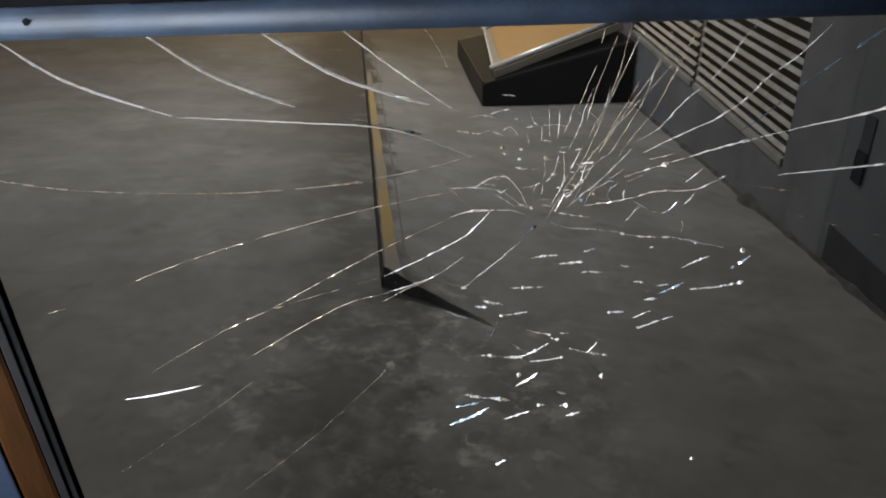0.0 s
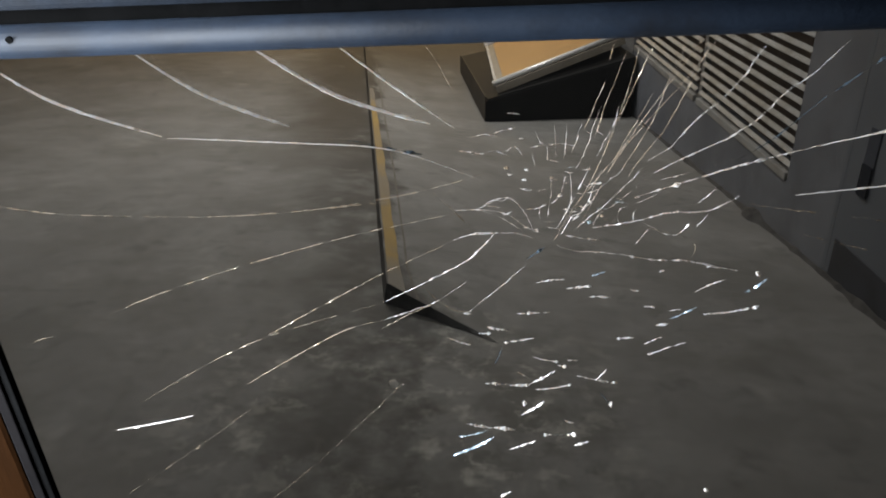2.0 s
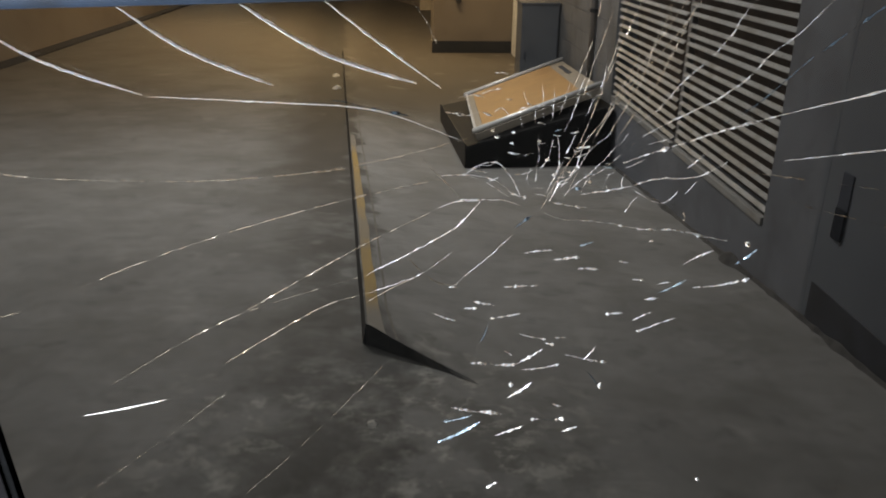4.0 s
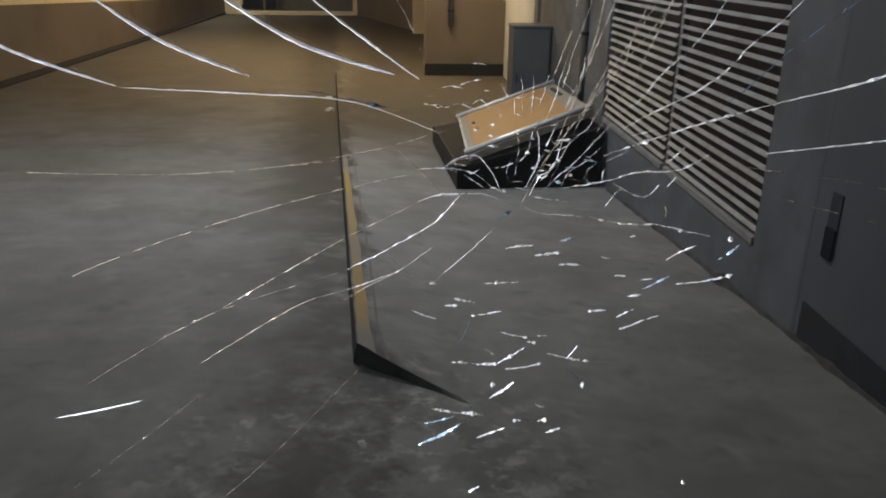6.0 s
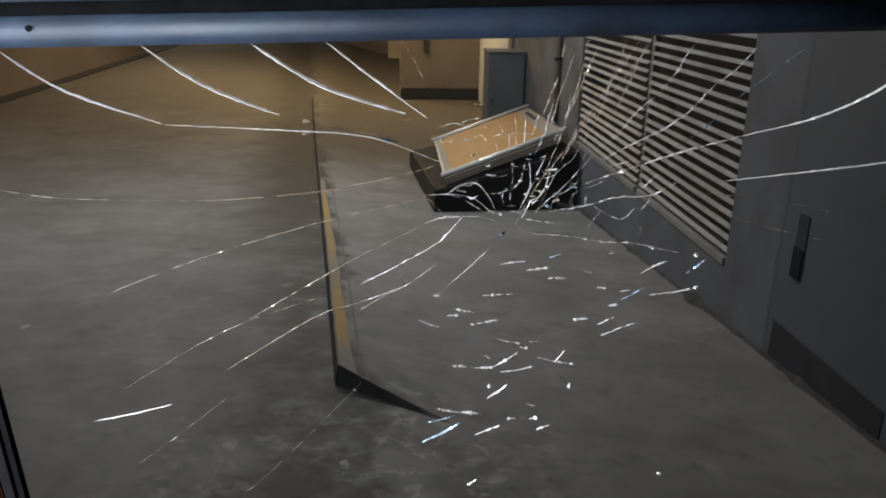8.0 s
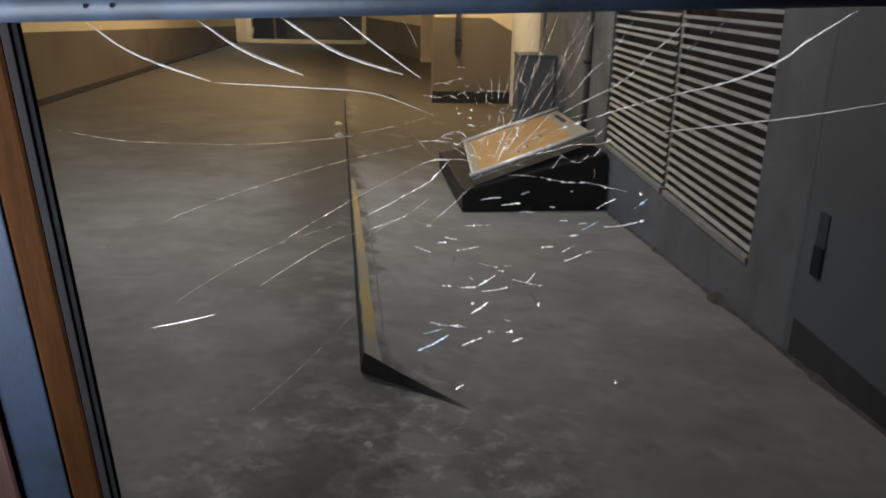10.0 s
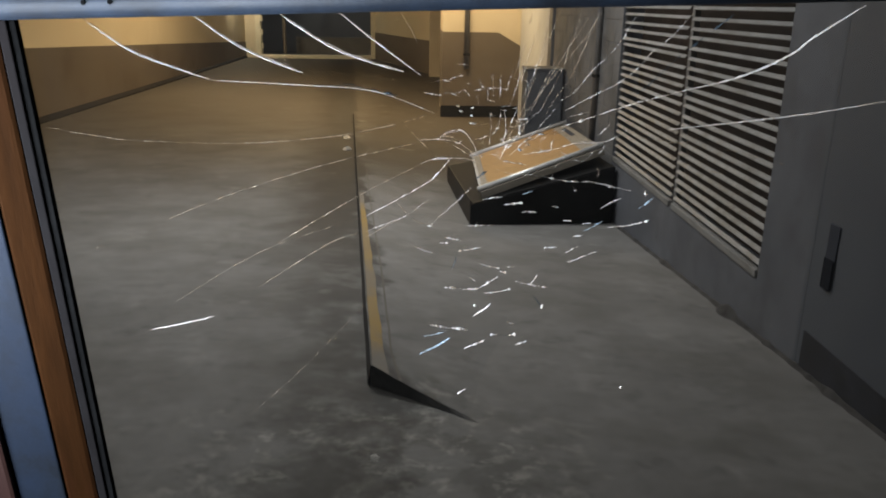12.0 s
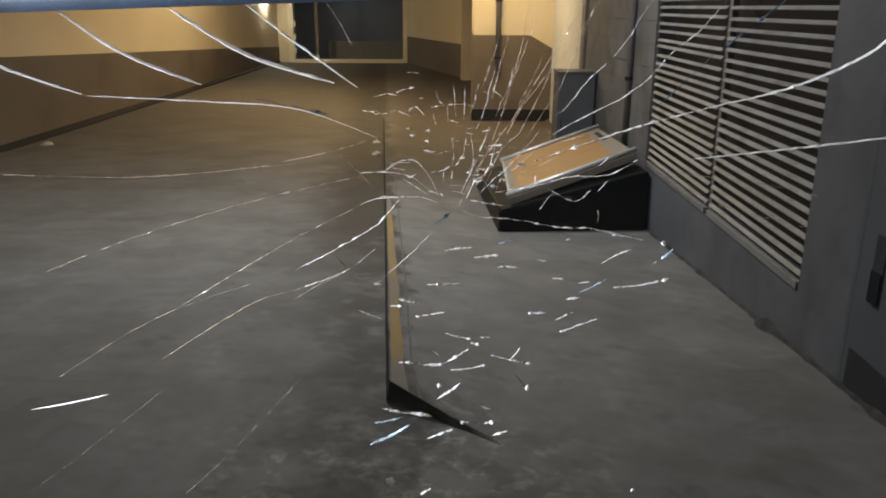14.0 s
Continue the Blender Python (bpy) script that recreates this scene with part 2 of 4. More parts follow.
M_blue = surface("blue grey frame paint", (0.012, 0.016, 0.023), (0.024, 0.031, 0.042), 18, 0.35, bump=0.12, grain=300, stains=(0.035, 0.04, 0.05), stain_scale=14)
M_stile = surface("dull blue stile paint", (0.010, 0.015, 0.026), (0.018, 0.026, 0.044), 18, 0.5, bump=0.1, grain=300, spec=0.12, stains=(0.009, 0.011, 0.014), stain_scale=9)
M_bluelight = surface("pale blue frame paint", (0.010, 0.015, 0.024), (0.018, 0.026, 0.040), 18, 0.5, bump=0.1, grain=300, spec=0.15, stains=(0.010, 0.012, 0.016), stain_scale=11)
M_beadgrey = surface("grey glazing bead", (0.009, 0.0082, 0.0085), (0.015, 0.0135, 0.0138), 20, 0.8, bump=0.08, grain=200, spec=0.03, stains=(0.012, 0.010, 0.010), stain_scale=8)
M_brown = surface("varnished brown wood", (0.009, 0.0036, 0.0011), (0.040, 0.0150, 0.0040), 9, 0.8, spec=0.02, bump=0.25, grain=160, stretch=(1, 1, 0.12), stains=(0.025, 0.008, 0.004), stain_scale=10)
M_redbrown = surface("dark red brown wood", (0.018, 0.006, 0.005), (0.035, 0.013, 0.009), 14, 0.5, bump=0.2, grain=160, stretch=(1, 1, 0.12))
M_bulb = bpy.data.materials.new("lit bulb")
M_bulb.use_nodes = True
M_bulb.node_tree.nodes["Principled BSDF"].inputs["Emission Color"].default_value = (1.0, 0.86, 0.62, 1)
M_bulb.node_tree.nodes["Principled BSDF"].inputs["Emission Strength"].default_value = 220
M_gasket = surface("black rubber gasket", (0.005, 0.005, 0.005), (0.011, 0.011, 0.011), 30, 0.95, spec=0.01)


def glass_material():
    """Clear glass with a faint pale diffuse film, added as haze that lifts the blacks."""
    m = bpy.data.materials.new("window glass")
    m.use_nodes = True
    nt = m.node_tree
    nt.nodes.clear()
    L = nt.links.new
    out = nt.nodes.new("ShaderNodeOutputMaterial")
    tr = nt.nodes.new("ShaderNodeBsdfTransparent")
    tr.inputs[0].default_value = (0.95, 0.965, 0.96, 1)
    gl = nt.nodes.new("ShaderNodeBsdfGlossy")
    gl.inputs["Roughness"].default_value = 0.02
    df = nt.nodes.new("ShaderNodeBsdfDiffuse")
    df.inputs[0].default_value = (0.7, 0.68, 0.64, 1)
    g = nt.nodes.new("ShaderNodeNewGeometry")
    n = nt.nodes.new("ShaderNodeTexNoise")
    n.inputs["Scale"].default_value, n.inputs["Detail"].default_value = 9, 6
    L(g.outputs["Position"], n.inputs["Vector"])
    mr = nt.nodes.new("ShaderNodeMapRange")
    mr.inputs["From Min"].default_value, mr.inputs["From Max"].default_value = 0.3, 0.75
    mr.inputs["To Min"].default_value, mr.inputs["To Max"].default_value = 0.0006, 0.0035
    L(n.outputs["Fac"], mr.inputs["Value"])
    haze_film = nt.nodes.new("ShaderNodeMixShader")
    L(mr.outputs[0], haze_film.inputs[0])
    L(tr.outputs[0], haze_film.inputs[1])
    L(df.outputs[0], haze_film.inputs[2])
    mx = nt.nodes.new("ShaderNodeMixShader")
    mx.inputs[0].default_value = 0.022
    L(haze_film.outputs[0], mx.inputs[1])
    L(gl.outputs[0], mx.inputs[2])
    L(mx.outputs[0], out.inputs[0])
    return m


def crack_material(name, tint, gloss, clear, rough=0.22, dull=0.22):
    """Broken glass edge: facets that scatter and mirror light, with gaps where the crack stays clear."""
    m = bpy.data.materials.new(name)
    m.use_nodes = True
    nt = m.node_tree
    nt.nodes.clear()
    L = nt.links.new
    out = nt.nodes.new("ShaderNodeOutputMaterial")
    df, tl, gl, tr = [nt.nodes.new("ShaderNode" + k) for k in ("BsdfDiffuse", "BsdfTranslucent", "BsdfGlossy", "BsdfTransparent")]
    for sh in (df, tl, gl):
        sh.inputs[0].default_value = (*tint, 1)
    gl.inputs["Roughness"].default_value = rough

    def mixed(f, a, b):
        x = nt.nodes.new("ShaderNodeMixShader")
        if isinstance(f, float):
            x.inputs[0].default_value = f
        else:
            L(f, x.inputs[0])
        L(a.outputs[0], x.inputs[1])
        L(b.outputs[0], x.inputs[2])
        return x
    body = mixed(gloss, mixed(0.45, df, tl), gl)
    g = nt.nodes.new("ShaderNodeNewGeometry")
    facet = nt.nodes.new("ShaderNodeTexNoise")
    facet.inputs["Scale"].default_value, facet.inputs["Detail"].default_value = 420, 2
    L(g.outputs["Position"], facet.inputs["Vector"])
    # dark, warm and white facet tones paint glints into the crack's colour
    low = tuple(dull * c for c in tint)
    warm = (min(1, tint[0] * 1.02), tint[1] * 0.86, tint[2] * 0.68)
    tone = ramp(nt, [(0.36, low), (0.44, warm), (0.52, tint)])
    L(facet.outputs["Fac"], tone.inputs[0])
    for sh in (df, tl, gl):
        L(tone.outputs[0], sh.inputs[0])
    n = nt.nodes.new("ShaderNodeTexNoise")
    n.inputs["Scale"].default_value, n.inputs["Detail"].default_value = 110, 3
    L(g.outputs["Position"], n.inputs["Vector"])
    r = ramp(nt, [(clear, (0, 0, 0)), (clear + 0.12, (1, 1, 1))])
    L(n.outputs["Fac"], r.inputs[0])
    L(mixed(r.outputs[0], tr, body).outputs[0], out.inputs[0])
    return m


M_glass = glass_material()
# tints run from bright to faint to imitate how strongly each crack glints
M_crack = crack_material("bright glass fracture", (0.98, 0.97, 0.95), 0.25, 0.29, dull=0.2)
M_sweep = crack_material("smooth glass fracture", (0.99, 0.985, 0.97), 0.25, 0.16, dull=0.9)
M_faint = crack_material("faint glass fracture", (0.54, 0.47, 0.375), 0.35, 0.41, dull=0.4)
M_bluecrack = crack_material("bluish glass fracture", (0.11, 0.15, 0.19), 0.4, 0.38)
M_web = crack_material("beaded glass fracture", (0.62, 0.54, 0.43), 0.35, 0.30)
M_beads = crack_material("broken row of glass beads", (0.99, 0.985, 0.97), 0.25, 0.40, dull=0.3)
M_webfine = crack_material("fine glass fracture", (0.80, 0.79, 0.77), 0.3, 0.34, dull=0.25)
M_chip = crack_material("glass chip", (0.99, 0.99, 0.98), 0.25, 0.24, dull=0.2)
M_bluechip = crack_material("bluish glass chip", (0.55, 0.70, 0.82), 0.45, 0.28)


# ---------------------------------------------------------------- mesh helpers
def link_bm(name, bm, material, parent=None, label="", smooth=False):
    me = bpy.data.meshes.new(name)
    bmesh.ops.recalc_face_normals(bm, faces=bm.faces[:])
    bm.to_mesh(me)
    bm.free()
    if smooth:
        me.polygons.foreach_set("use_smooth", [True] * len(me.polygons))
    for mt in (material if isinstance(material, (list, tuple)) else [material]):
        me.materials.append(mt)
    ob = new(name, me)
    if parent:
        ob.parent = parent
    if label:
        ob["label"] = label
    return ob


part = link_bm


def box(bm, lo, hi, bevel=0.0):
    lo, hi = Vector(lo), Vector(hi)
    r = bmesh.ops.create_cube(bm, size=1, matrix=Matrix.Translation((lo + hi) / 2) @ Matrix.Diagonal((*(hi - lo), 1)))
    if bevel:
        vs = set(r["verts"])
        es = [e for e in bm.edges if e.verts[0] in vs and e.verts[1] in vs]
        bmesh.ops.bevel(bm, geom=es, offset=bevel, segments=2, affect="EDGES", profile=0.6)
    return bm


def box_bm(lo, hi, bevel=0.0):
    return box(bmesh.new(), lo, hi, bevel)


def hull(bm, bottom, top):
    """A solid from two rings of equal length."""
    a = [bm.verts.new(p) for p in bottom]
    b = [bm.verts.new(p) for p in top]
    n = len(a)
    bm.faces.new(a[::-1])
    bm.faces.new(b)
    for i in range(n):
        bm.faces.new((a[i], a[(i + 1) % n], b[(i + 1) % n], b[i]))
    return bm


def tube(bm, p, q, radius, seg=14):
    p, q = Vector(p), Vector(q)
    m = Matrix.Translation((p + q) / 2) @ (q - p).to_track_quat("Z", "Y").to_matrix().to_4x4()
    bmesh.ops.create_cone(bm, cap_ends=True, segments=seg, radius1=radius, radius2=radius, depth=(q - p).length, matrix=m)
    return bm


def empty(name, **tags):
    return tagged(new(name), **tags)


def lerp(a, b, t):
    return a + (b - a) * t


# ---------------------------------------------------------------- ground
FALL, CROSS, LEVEL = 0.0823, 0.0332, 10.6


def ground_z(x, y):
    """The yard falls away from the window and levels out towards the far end."""
    yy = y if y < LEVEL - 1.5 else LEVEL - 1.5 + 3.0 * (1 - math.exp(-(y - LEVEL + 1.5) / 3.0)) * 0.55
    xx = max(-1.2, min(x, 2.4))
    fade = 1.0 if y < 9 else max(0.0, 1 - (y - 9) / 5)
    return -FALL * yy - CROSS * xx * fade


def build_ground():
    bm = bmesh.new()
    xs = [-14 + 0.5 * i for i in range(21)] + [-3.5 + 0.2 * i for i in range(31)] + [2.75, 3.2, 4, 6, 10, 16]
    ys = [0.72 + 0.16 * i for i in range(62)] + [11 + 0.8 * i for i in range(46)]
    rows = [[bm.verts.new((x, y, ground_z(x, y) + 0.004 * noise.noise((x * 1.3, y * 1.3, 0)))) for x in xs] for y in ys]
    for a, b in zip(rows, rows[1:]):
        for i in range(len(xs) - 1):
            bm.faces.new((a[i], a[i + 1], b[i + 1], b[i]))
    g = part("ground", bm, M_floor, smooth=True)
    tagged(g, "worn stained grey concrete yard floor sloping gently away", "floor", kind="structure")
    return g


build_ground()

# raised strip: a wedge with a painted edge, highest along its left side and running out into the floor
KERB_H = 0.105
EDGE = lambda y: -0.245 - 0.0895 * (y - 3.67)


def build_strip():
    root = empty("kerb", label="raised concrete kerb strip with worn yellow painted edge", category="kerb", kind="structure")
    top, side, front, stripe = bmesh.new(), bmesh.new(), bmesh.new(), bmesh.new()
    n = 40
    far = 17.9
    ring = []
    for i in range(n + 1):
        f = i / n
        y = lerp(3.67, far, f)
        x = EDGE(y)
        wob = 0.006 * noise.noise((y * 2.2, 3, 0))
        e = Vector((x + wob, y, ground_z(x, y) + KERB_H))
        yr = lerp(3.276, far, f)
        xr = lerp(0.284, EDGE(yr) + 1.3, min(1, f * 7))
        r = Vector((xr, yr, ground_z(xr, yr) + 0.006))
        ring.append((e, r))
    cols = 10

    def across(e, r, u, first):
        p = e.lerp(r, u)
        rise = KERB_H * ((1 - u) ** 1.3 if first else (1 - u) ** 1.7)
        p.z = ground_z(p.x, p.y) + 0.006 - 0.016 * u ** 3 + rise * (1 - 0.05 * u)
        return p
    grid = [[top.verts.new(across(e, r, j / cols, i == 0)) for j in range(cols + 1)] for i, (e, r) in enumerate(ring)]
    for a, b in zip(grid, grid[1:]):
        for j in range(cols):
            top.faces.new((a[j], a[j + 1], b[j + 1], b[j]))
    lows = []
    # side leans outward so its dark colour shows as a shade line
    for e, r in ring:
        lows.append((side.verts.new(e), side.verts.new((e.x - 0.020, e.y, ground_z(e.x, e.y) - 0.01))))
    for a, b in zip(lows, lows[1:]):
        side.faces.new((a[0], b[0], b[1], a[1]))
    e, r = ring[0]
    prev = None
    for j in range(cols + 1):
        p = across(e, r, j / cols, True)
        u = j / cols
        p.x += 0.012 * u
        # lower edge pushed forward, widening the dark face like a shadow
        q = Vector((p.x - 0.012 * u, p.y - 0.010 - 0.022 * u ** 2 + 0.006 * math.sin(j * 1.9), ground_z(p.x, p.y) + (0.004 if u > 0.45 else -0.012)))
        pair = (front.verts.new(p), front.verts.new(q))
        if prev:
            front.faces.new((prev[0], pair[0], pair[1], prev[1]))
        prev = pair
    prev = None
    for i, (e, r) in enumerate(ring[:17]):
        w = 0.092 + 0.016 * noise.noise((i * 0.9, 0, 5)) - 0.002 * i
        k = w / (r - e).length * (1.35 if i == 0 else 1)
        inner = across(e, r, k, i == 0) + Vector((0, 0, 0.005))
        pair = (stripe.verts.new(across(e, r, 0.012 / (r - e).length, i == 0) + Vector((0, 0, 0.005))), stripe.verts.new(inner))
        if prev:
            stripe.faces.new((prev[0], prev[1], pair[1], pair[0]))
        prev = pair
    joint = bmesh.new()
    prev = None
    for i, (e, r) in enumerate(ring[:22]):
        k0, k1 = 0.135 / (r - e).length, 0.150 / (r - e).length
        if i == 0:
            k0, k1 = k0 * 1.4, k1 * 1.4
        up = Vector((0, 0, 0.0042))
        pair = (joint.verts.new(across(e, r, k0, i == 0) + up), joint.verts.new(across(e, r, k1, i == 0) + up))
        if prev:
            joint.faces.new((prev[0], prev[1], pair[1], pair[0]))
        prev = pair
    part("kerb_joint", joint, M_joint, root, "dirt filled joint behind the painted edge")
    part("strip_top", top, M_floor, root, smooth=True)
    part("strip_side", side, M_kerbshade, root)
    part("strip_end", front, M_kerbendshade, root, "broken end face coloured dark as in shade")
    part("yellow_stripe", stripe, M_yellow, root, "worn yellow paint")


build_strip()

# ---------------------------------------------------------------- walls round the yard
WX = 2.223
G_Y0, G_Y1, G_ZB, G_ZT = 4.80, 8.86, -0.10, 2.45
CEIL = 4.6


def wall_piece(name, lo, hi, material, label, bevel=0.0):
    return tagged(part(name, box_bm(lo, hi, bevel), material), label, "wall", kind="structure")


wall_piece("wall_east_sill", (WX, G_Y0, -1.6), (WX + 0.3, G_Y1, G_ZB), M_greywall, "grey painted wall below the ventilation grille")
wall_piece("wall_east_lintel", (WX, G_Y0, G_ZT), (WX + 0.3, G_Y1, CEIL), M_greywall, "grey painted wall above the ventilation grille")
wall_piece("wall_east_pier", (WX, 4.17, -1.2), (WX + 0.3, G_Y0, CEIL), M_greywall, "grey painted pier between grille and steel door")
wall_piece("wall_east_near", (WX, 0.7, -1.2), (WX + 0.3, 3.02, CEIL), M_greywall, "grey painted wall beside the steel door")
wall_piece("wall_east_over_door", (WX, 3.02, 1.72), (WX + 0.3, 4.17, CEIL), M_greywall, "grey painted wall above the steel door")
wall_piece("wall_east_far", (WX, G_Y1, -1.6), (WX + 0.3, 13.4, CEIL), M_greywall, "grey block wall beyond the grille")
wall_piece("wall_east_pilaster", (WX - 0.05, 13.4, -1.6), (WX + 0.3, 13.75, CEIL), M_pipe, "dark grey pilaster on the side wall", 0.01)
wall_piece("wall_east_end", (WX, 13.75, -1.6), (WX + 0.3, 18.0, CEIL), M_lightwall, "pale grey painted end of the side wall")
wall_piece("wall_block_north", (0.49, 18.0, -1.6), (WX + 0.3, 20.5, CEIL), M_ochre, "cream upper wall of a projecting block")


def dado_block():
    """Dado on the projecting block; its upper edge drops towards the side wall."""
    ring = [(0.484, -0.80), (WX, -0.80), (WX, 0.72), (1.72, 1.0), (0.484, 1.0)]
    bm = hull(bmesh.new(), [(x, 17.994, z) for x, z in ring], [(x, 18.05, z) for x, z in ring])
    box(bm, (0.484, 18.05, -0.80), (0.6, 20.5, 1.0))
    tagged(part("dado_north", bm, M_dado), "brown dado paint on the projecting block", "wall", kind="structure")


dado_block()
wall_piece("skirting_north", (0.45, 17.96, -1.3), (WX, 17.99, -0.62), M_skirt, "black skirting along the block wall")
wall_piece("wall_west", (-8.4, 0.7, -1.8), (-8.0, 37.0, CEIL), M_ochre, "cream upper wall along the yard")


def dado_west():
    bm = bmesh.new()
    lo = [(-8.0, 0.8, -1.8), (-7.99, 0.8, -1.8), (-7.99, 37, -1.8), (-8.0, 37, -1.8)]
    hi = [(-8.0, 0.8, 1.22), (-7.99, 0.8, 1.22), (-7.99, 37, -0.18), (-8.0, 37, -0.18)]
    hull(bm, lo, hi)
    tagged(part("dado_west", bm, M_dado), "grey brown dado paint along the side wall", "wall", kind="structure")


dado_west()


def wall_foot_west():
    """Dark strip added at the side wall's foot, narrowing towards the far end."""
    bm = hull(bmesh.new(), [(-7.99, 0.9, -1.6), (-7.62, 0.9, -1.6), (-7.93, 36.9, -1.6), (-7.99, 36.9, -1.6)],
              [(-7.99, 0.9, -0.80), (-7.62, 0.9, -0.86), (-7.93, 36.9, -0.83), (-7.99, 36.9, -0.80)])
    tagged(part("skirting_west", bm, M_footstrip), "dark strip added along the foot of the side wall", "trim", kind="structure")


wall_foot_west()
D_L, D_R, FAR = -7.28, -2.30, 37.0
wall_piece("wall_north_left", (-8.4, FAR, -1.8), (D_L - 0.25, FAR + 0.3, CEIL), M_ochre, "cream far wall beside the gate opening")
wall_piece("wall_north_over", (D_L - 0.25, FAR, 2.2), (D_R + 0.2, FAR + 0.3, CEIL), M_ochre, "cream far wall above the gate opening")


def angled_wall():
    for nm, z0, z1, off, mt, lb in (("wall_north_right", -1.8, CEIL, 0.0, M_ochre, "cream angled wall beside the gate opening"),
                                    ("dado_north_right", -1.8, 0.30, -0.012, M_dado, "brown dado paint on the angled wall")):
        a, b, c, d = (D_R + 0.2 + off, FAR + off), (0.42, 29.0 + off), (0.5, 29.5), (D_R + 0.3, FAR + 0.3)
        bm = bmesh.new()
        hull(bm, [(*p, z0) for p in (a, b, c, d)], [(*p, z1) for p in (a, b, c, d)])
        tagged(part(nm, bm, mt), lb, "wall", kind="structure")


angled_wall()
wall_piece("wall_north_back", (0.42, 29.0, -1.8), (WX + 0.3, 29.4, CEIL), M_ochre, "cream back wall behind the pillar")


def gate_opening():
    root = empty("door_1", label="wide gate opening with cream painted jambs into a dark room", category="gateway", kind="structure")
    for nm, x0, x1 in (("jamb", D_L - 0.25, D_L), ("jamb", D_R, D_R + 0.2)):
        bm = box_bm((x0, FAR - 0.05, -1.8), (x1, FAR + 0.3, 2.2), 0.03)
        part(nm, bm, M_jamb, root)
    for z in (-0.35, 0.25, 0.85):
        part("hinge", tube(bmesh.new(), (D_L + 0.06, FAR - 0.06, z - 0.12), (D_L + 0.06, FAR - 0.06, z + 0.12), 0.05), M_jamb, root)
    part("threshold", box_bm((D_L, FAR - 0.25, -1.4), (D_R, FAR + 0.3, -0.74), 0.02), M_jamb, root, "pale worn concrete threshold")
    part("room_back", box_bm((D_L - 1, 42.0, -1.8), (D_R + 1, 42.3, CEIL)), M_steeldoor, root, "dark grey back wall of the room")
    part("room_side", box_bm((D_L - 1.2, FAR + 0.3, -1.8), (D_L - 1, 42.3, CEIL)), M_dado, root)
    part("room_side", box_bm((D_R + 1, FAR + 0.3, -1.8), (D_R + 1.2, 42.3, CEIL)), M_dado, root)
    part("post", box_bm((D_L + 0.80, FAR + 1.0, -1.2), (D_L + 0.95, FAR + 1.2, 2.6), 0.01), M_dado, root, "pale brown post inside the opening")
    part("low_wall", box_bm((D_L + 1.2, FAR + 2.4, -1.2), (D_R, FAR + 2.6, -0.05), 0.01), M_pipe, root, "grey low wall inside the opening")


gate_opening()


def wall_lamp():
    """Two bare bulbs on a bracket at the far end of the side wall."""
    root = empty("wall_lamp", label="two bright white bulbs on a wall bracket", category="lamp")
    x, z = -7.88, 1.80
    part("bracket", box_bm((-8.0, 34.1, z + 0.10), (x + 0.03, 34.9, z + 0.16), 0.01), M_pipe, root)
    for y in (34.25, 34.75):
        bulb = bmesh.new()
        bmesh.ops.create_uvsphere(bulb, u_segments=16, v_segments=10, radius=0.085, matrix=Matrix.Translation((x, y, z)) @ Matrix.Diagonal((1, 1, 1.15, 1)))
        b = part("bulb", bulb, M_bulb, root, "glowing bulb", smooth=True)
        part("socket", tube(bmesh.new(), (x, y, z + 0.08), (x, y, z + 0.14), 0.035), M_jamb, b)


wall_lamp()
pil = empty("pillar", label="grey brown square pillar beside the angled wall", category="pillar", kind="structure")
part("shaft", box_bm((0.29, 28.2, -1.3), (0.80, 28.6, CEIL), 0.02), M_pillar, pil)
tagged(part("ceiling", box_bm((-8.4, 0.7, CEIL), (WX + 0.3, 42.3, CEIL + 0.2)), M_ceiling), "grey rendered ceiling over the passage", "ceiling", kind="structure")


# ---------------------------------------------------------------- ventilation grille
def build_grille():
    root = empty("ventilation_grille", label="grey steel louvred ventilation grille set in the wall", category="grille", kind="structure")
    # flat dark brown sheet closes the gaps behind the slats
    part("duct", box_bm((WX + 0.22, G_Y0, G_ZB), (WX + 0.26, G_Y1, G_ZT)), M_cavity, root, "dark brown duct back behind the slats")
    panels = ((G_Y0 + 0.015, 6.64), (6.72, G_Y1 - 0.02))
    part("post", box_bm((WX + 0.03, 6.645, G_ZB), (WX + 0.08, 6.715, G_ZT), 0.004), M_pipe, root, "dark grey centre post")
    part("side_rail", box_bm((WX + 0.02, G_Y0, G_ZB), (WX + 0.07, G_Y0 + 0.012, G_ZT)), M_pipe, root)
    part("side_rail", box_bm((WX + 0.02, G_Y1 - 0.015, G_ZB), (WX + 0.07, G_Y1, G_ZT)), M_pipe, root)
    for y0, y1 in panels:
        part("bottom_rail", box_bm((WX - 0.012, y0, G_ZB), (WX + 0.05, y1, G_ZB + 0.052), 0.006), M_slat, root)
        sl = bmesh.new()
        # a folded slat: face leaning back, with a short lip
        prof = [(0.0, 0.0), (-0.003, 0.005), (0.021, 0.029), (0.025, 0.024)]
        hull(sl, [(x, y0, z) for x, z in prof], [(x, y1, z) for x, z in prof])
        first = part("slat", sl, M_slat, root)
        first.location = (WX + 0.006, 0, G_ZB + 0.085)
        for k in range(1, 30):
            o = new("slat", first.data)
            o.parent = root
            o.location = (WX + 0.006 + random.uniform(-0.002, 0.002), 0, G_ZB + 0.085 + 0.0795 * k + random.uniform(-0.002, 0.002))
            o.rotation_euler = (random.uniform(-0.0012, 0.0012), 0, 0)


build_grille()


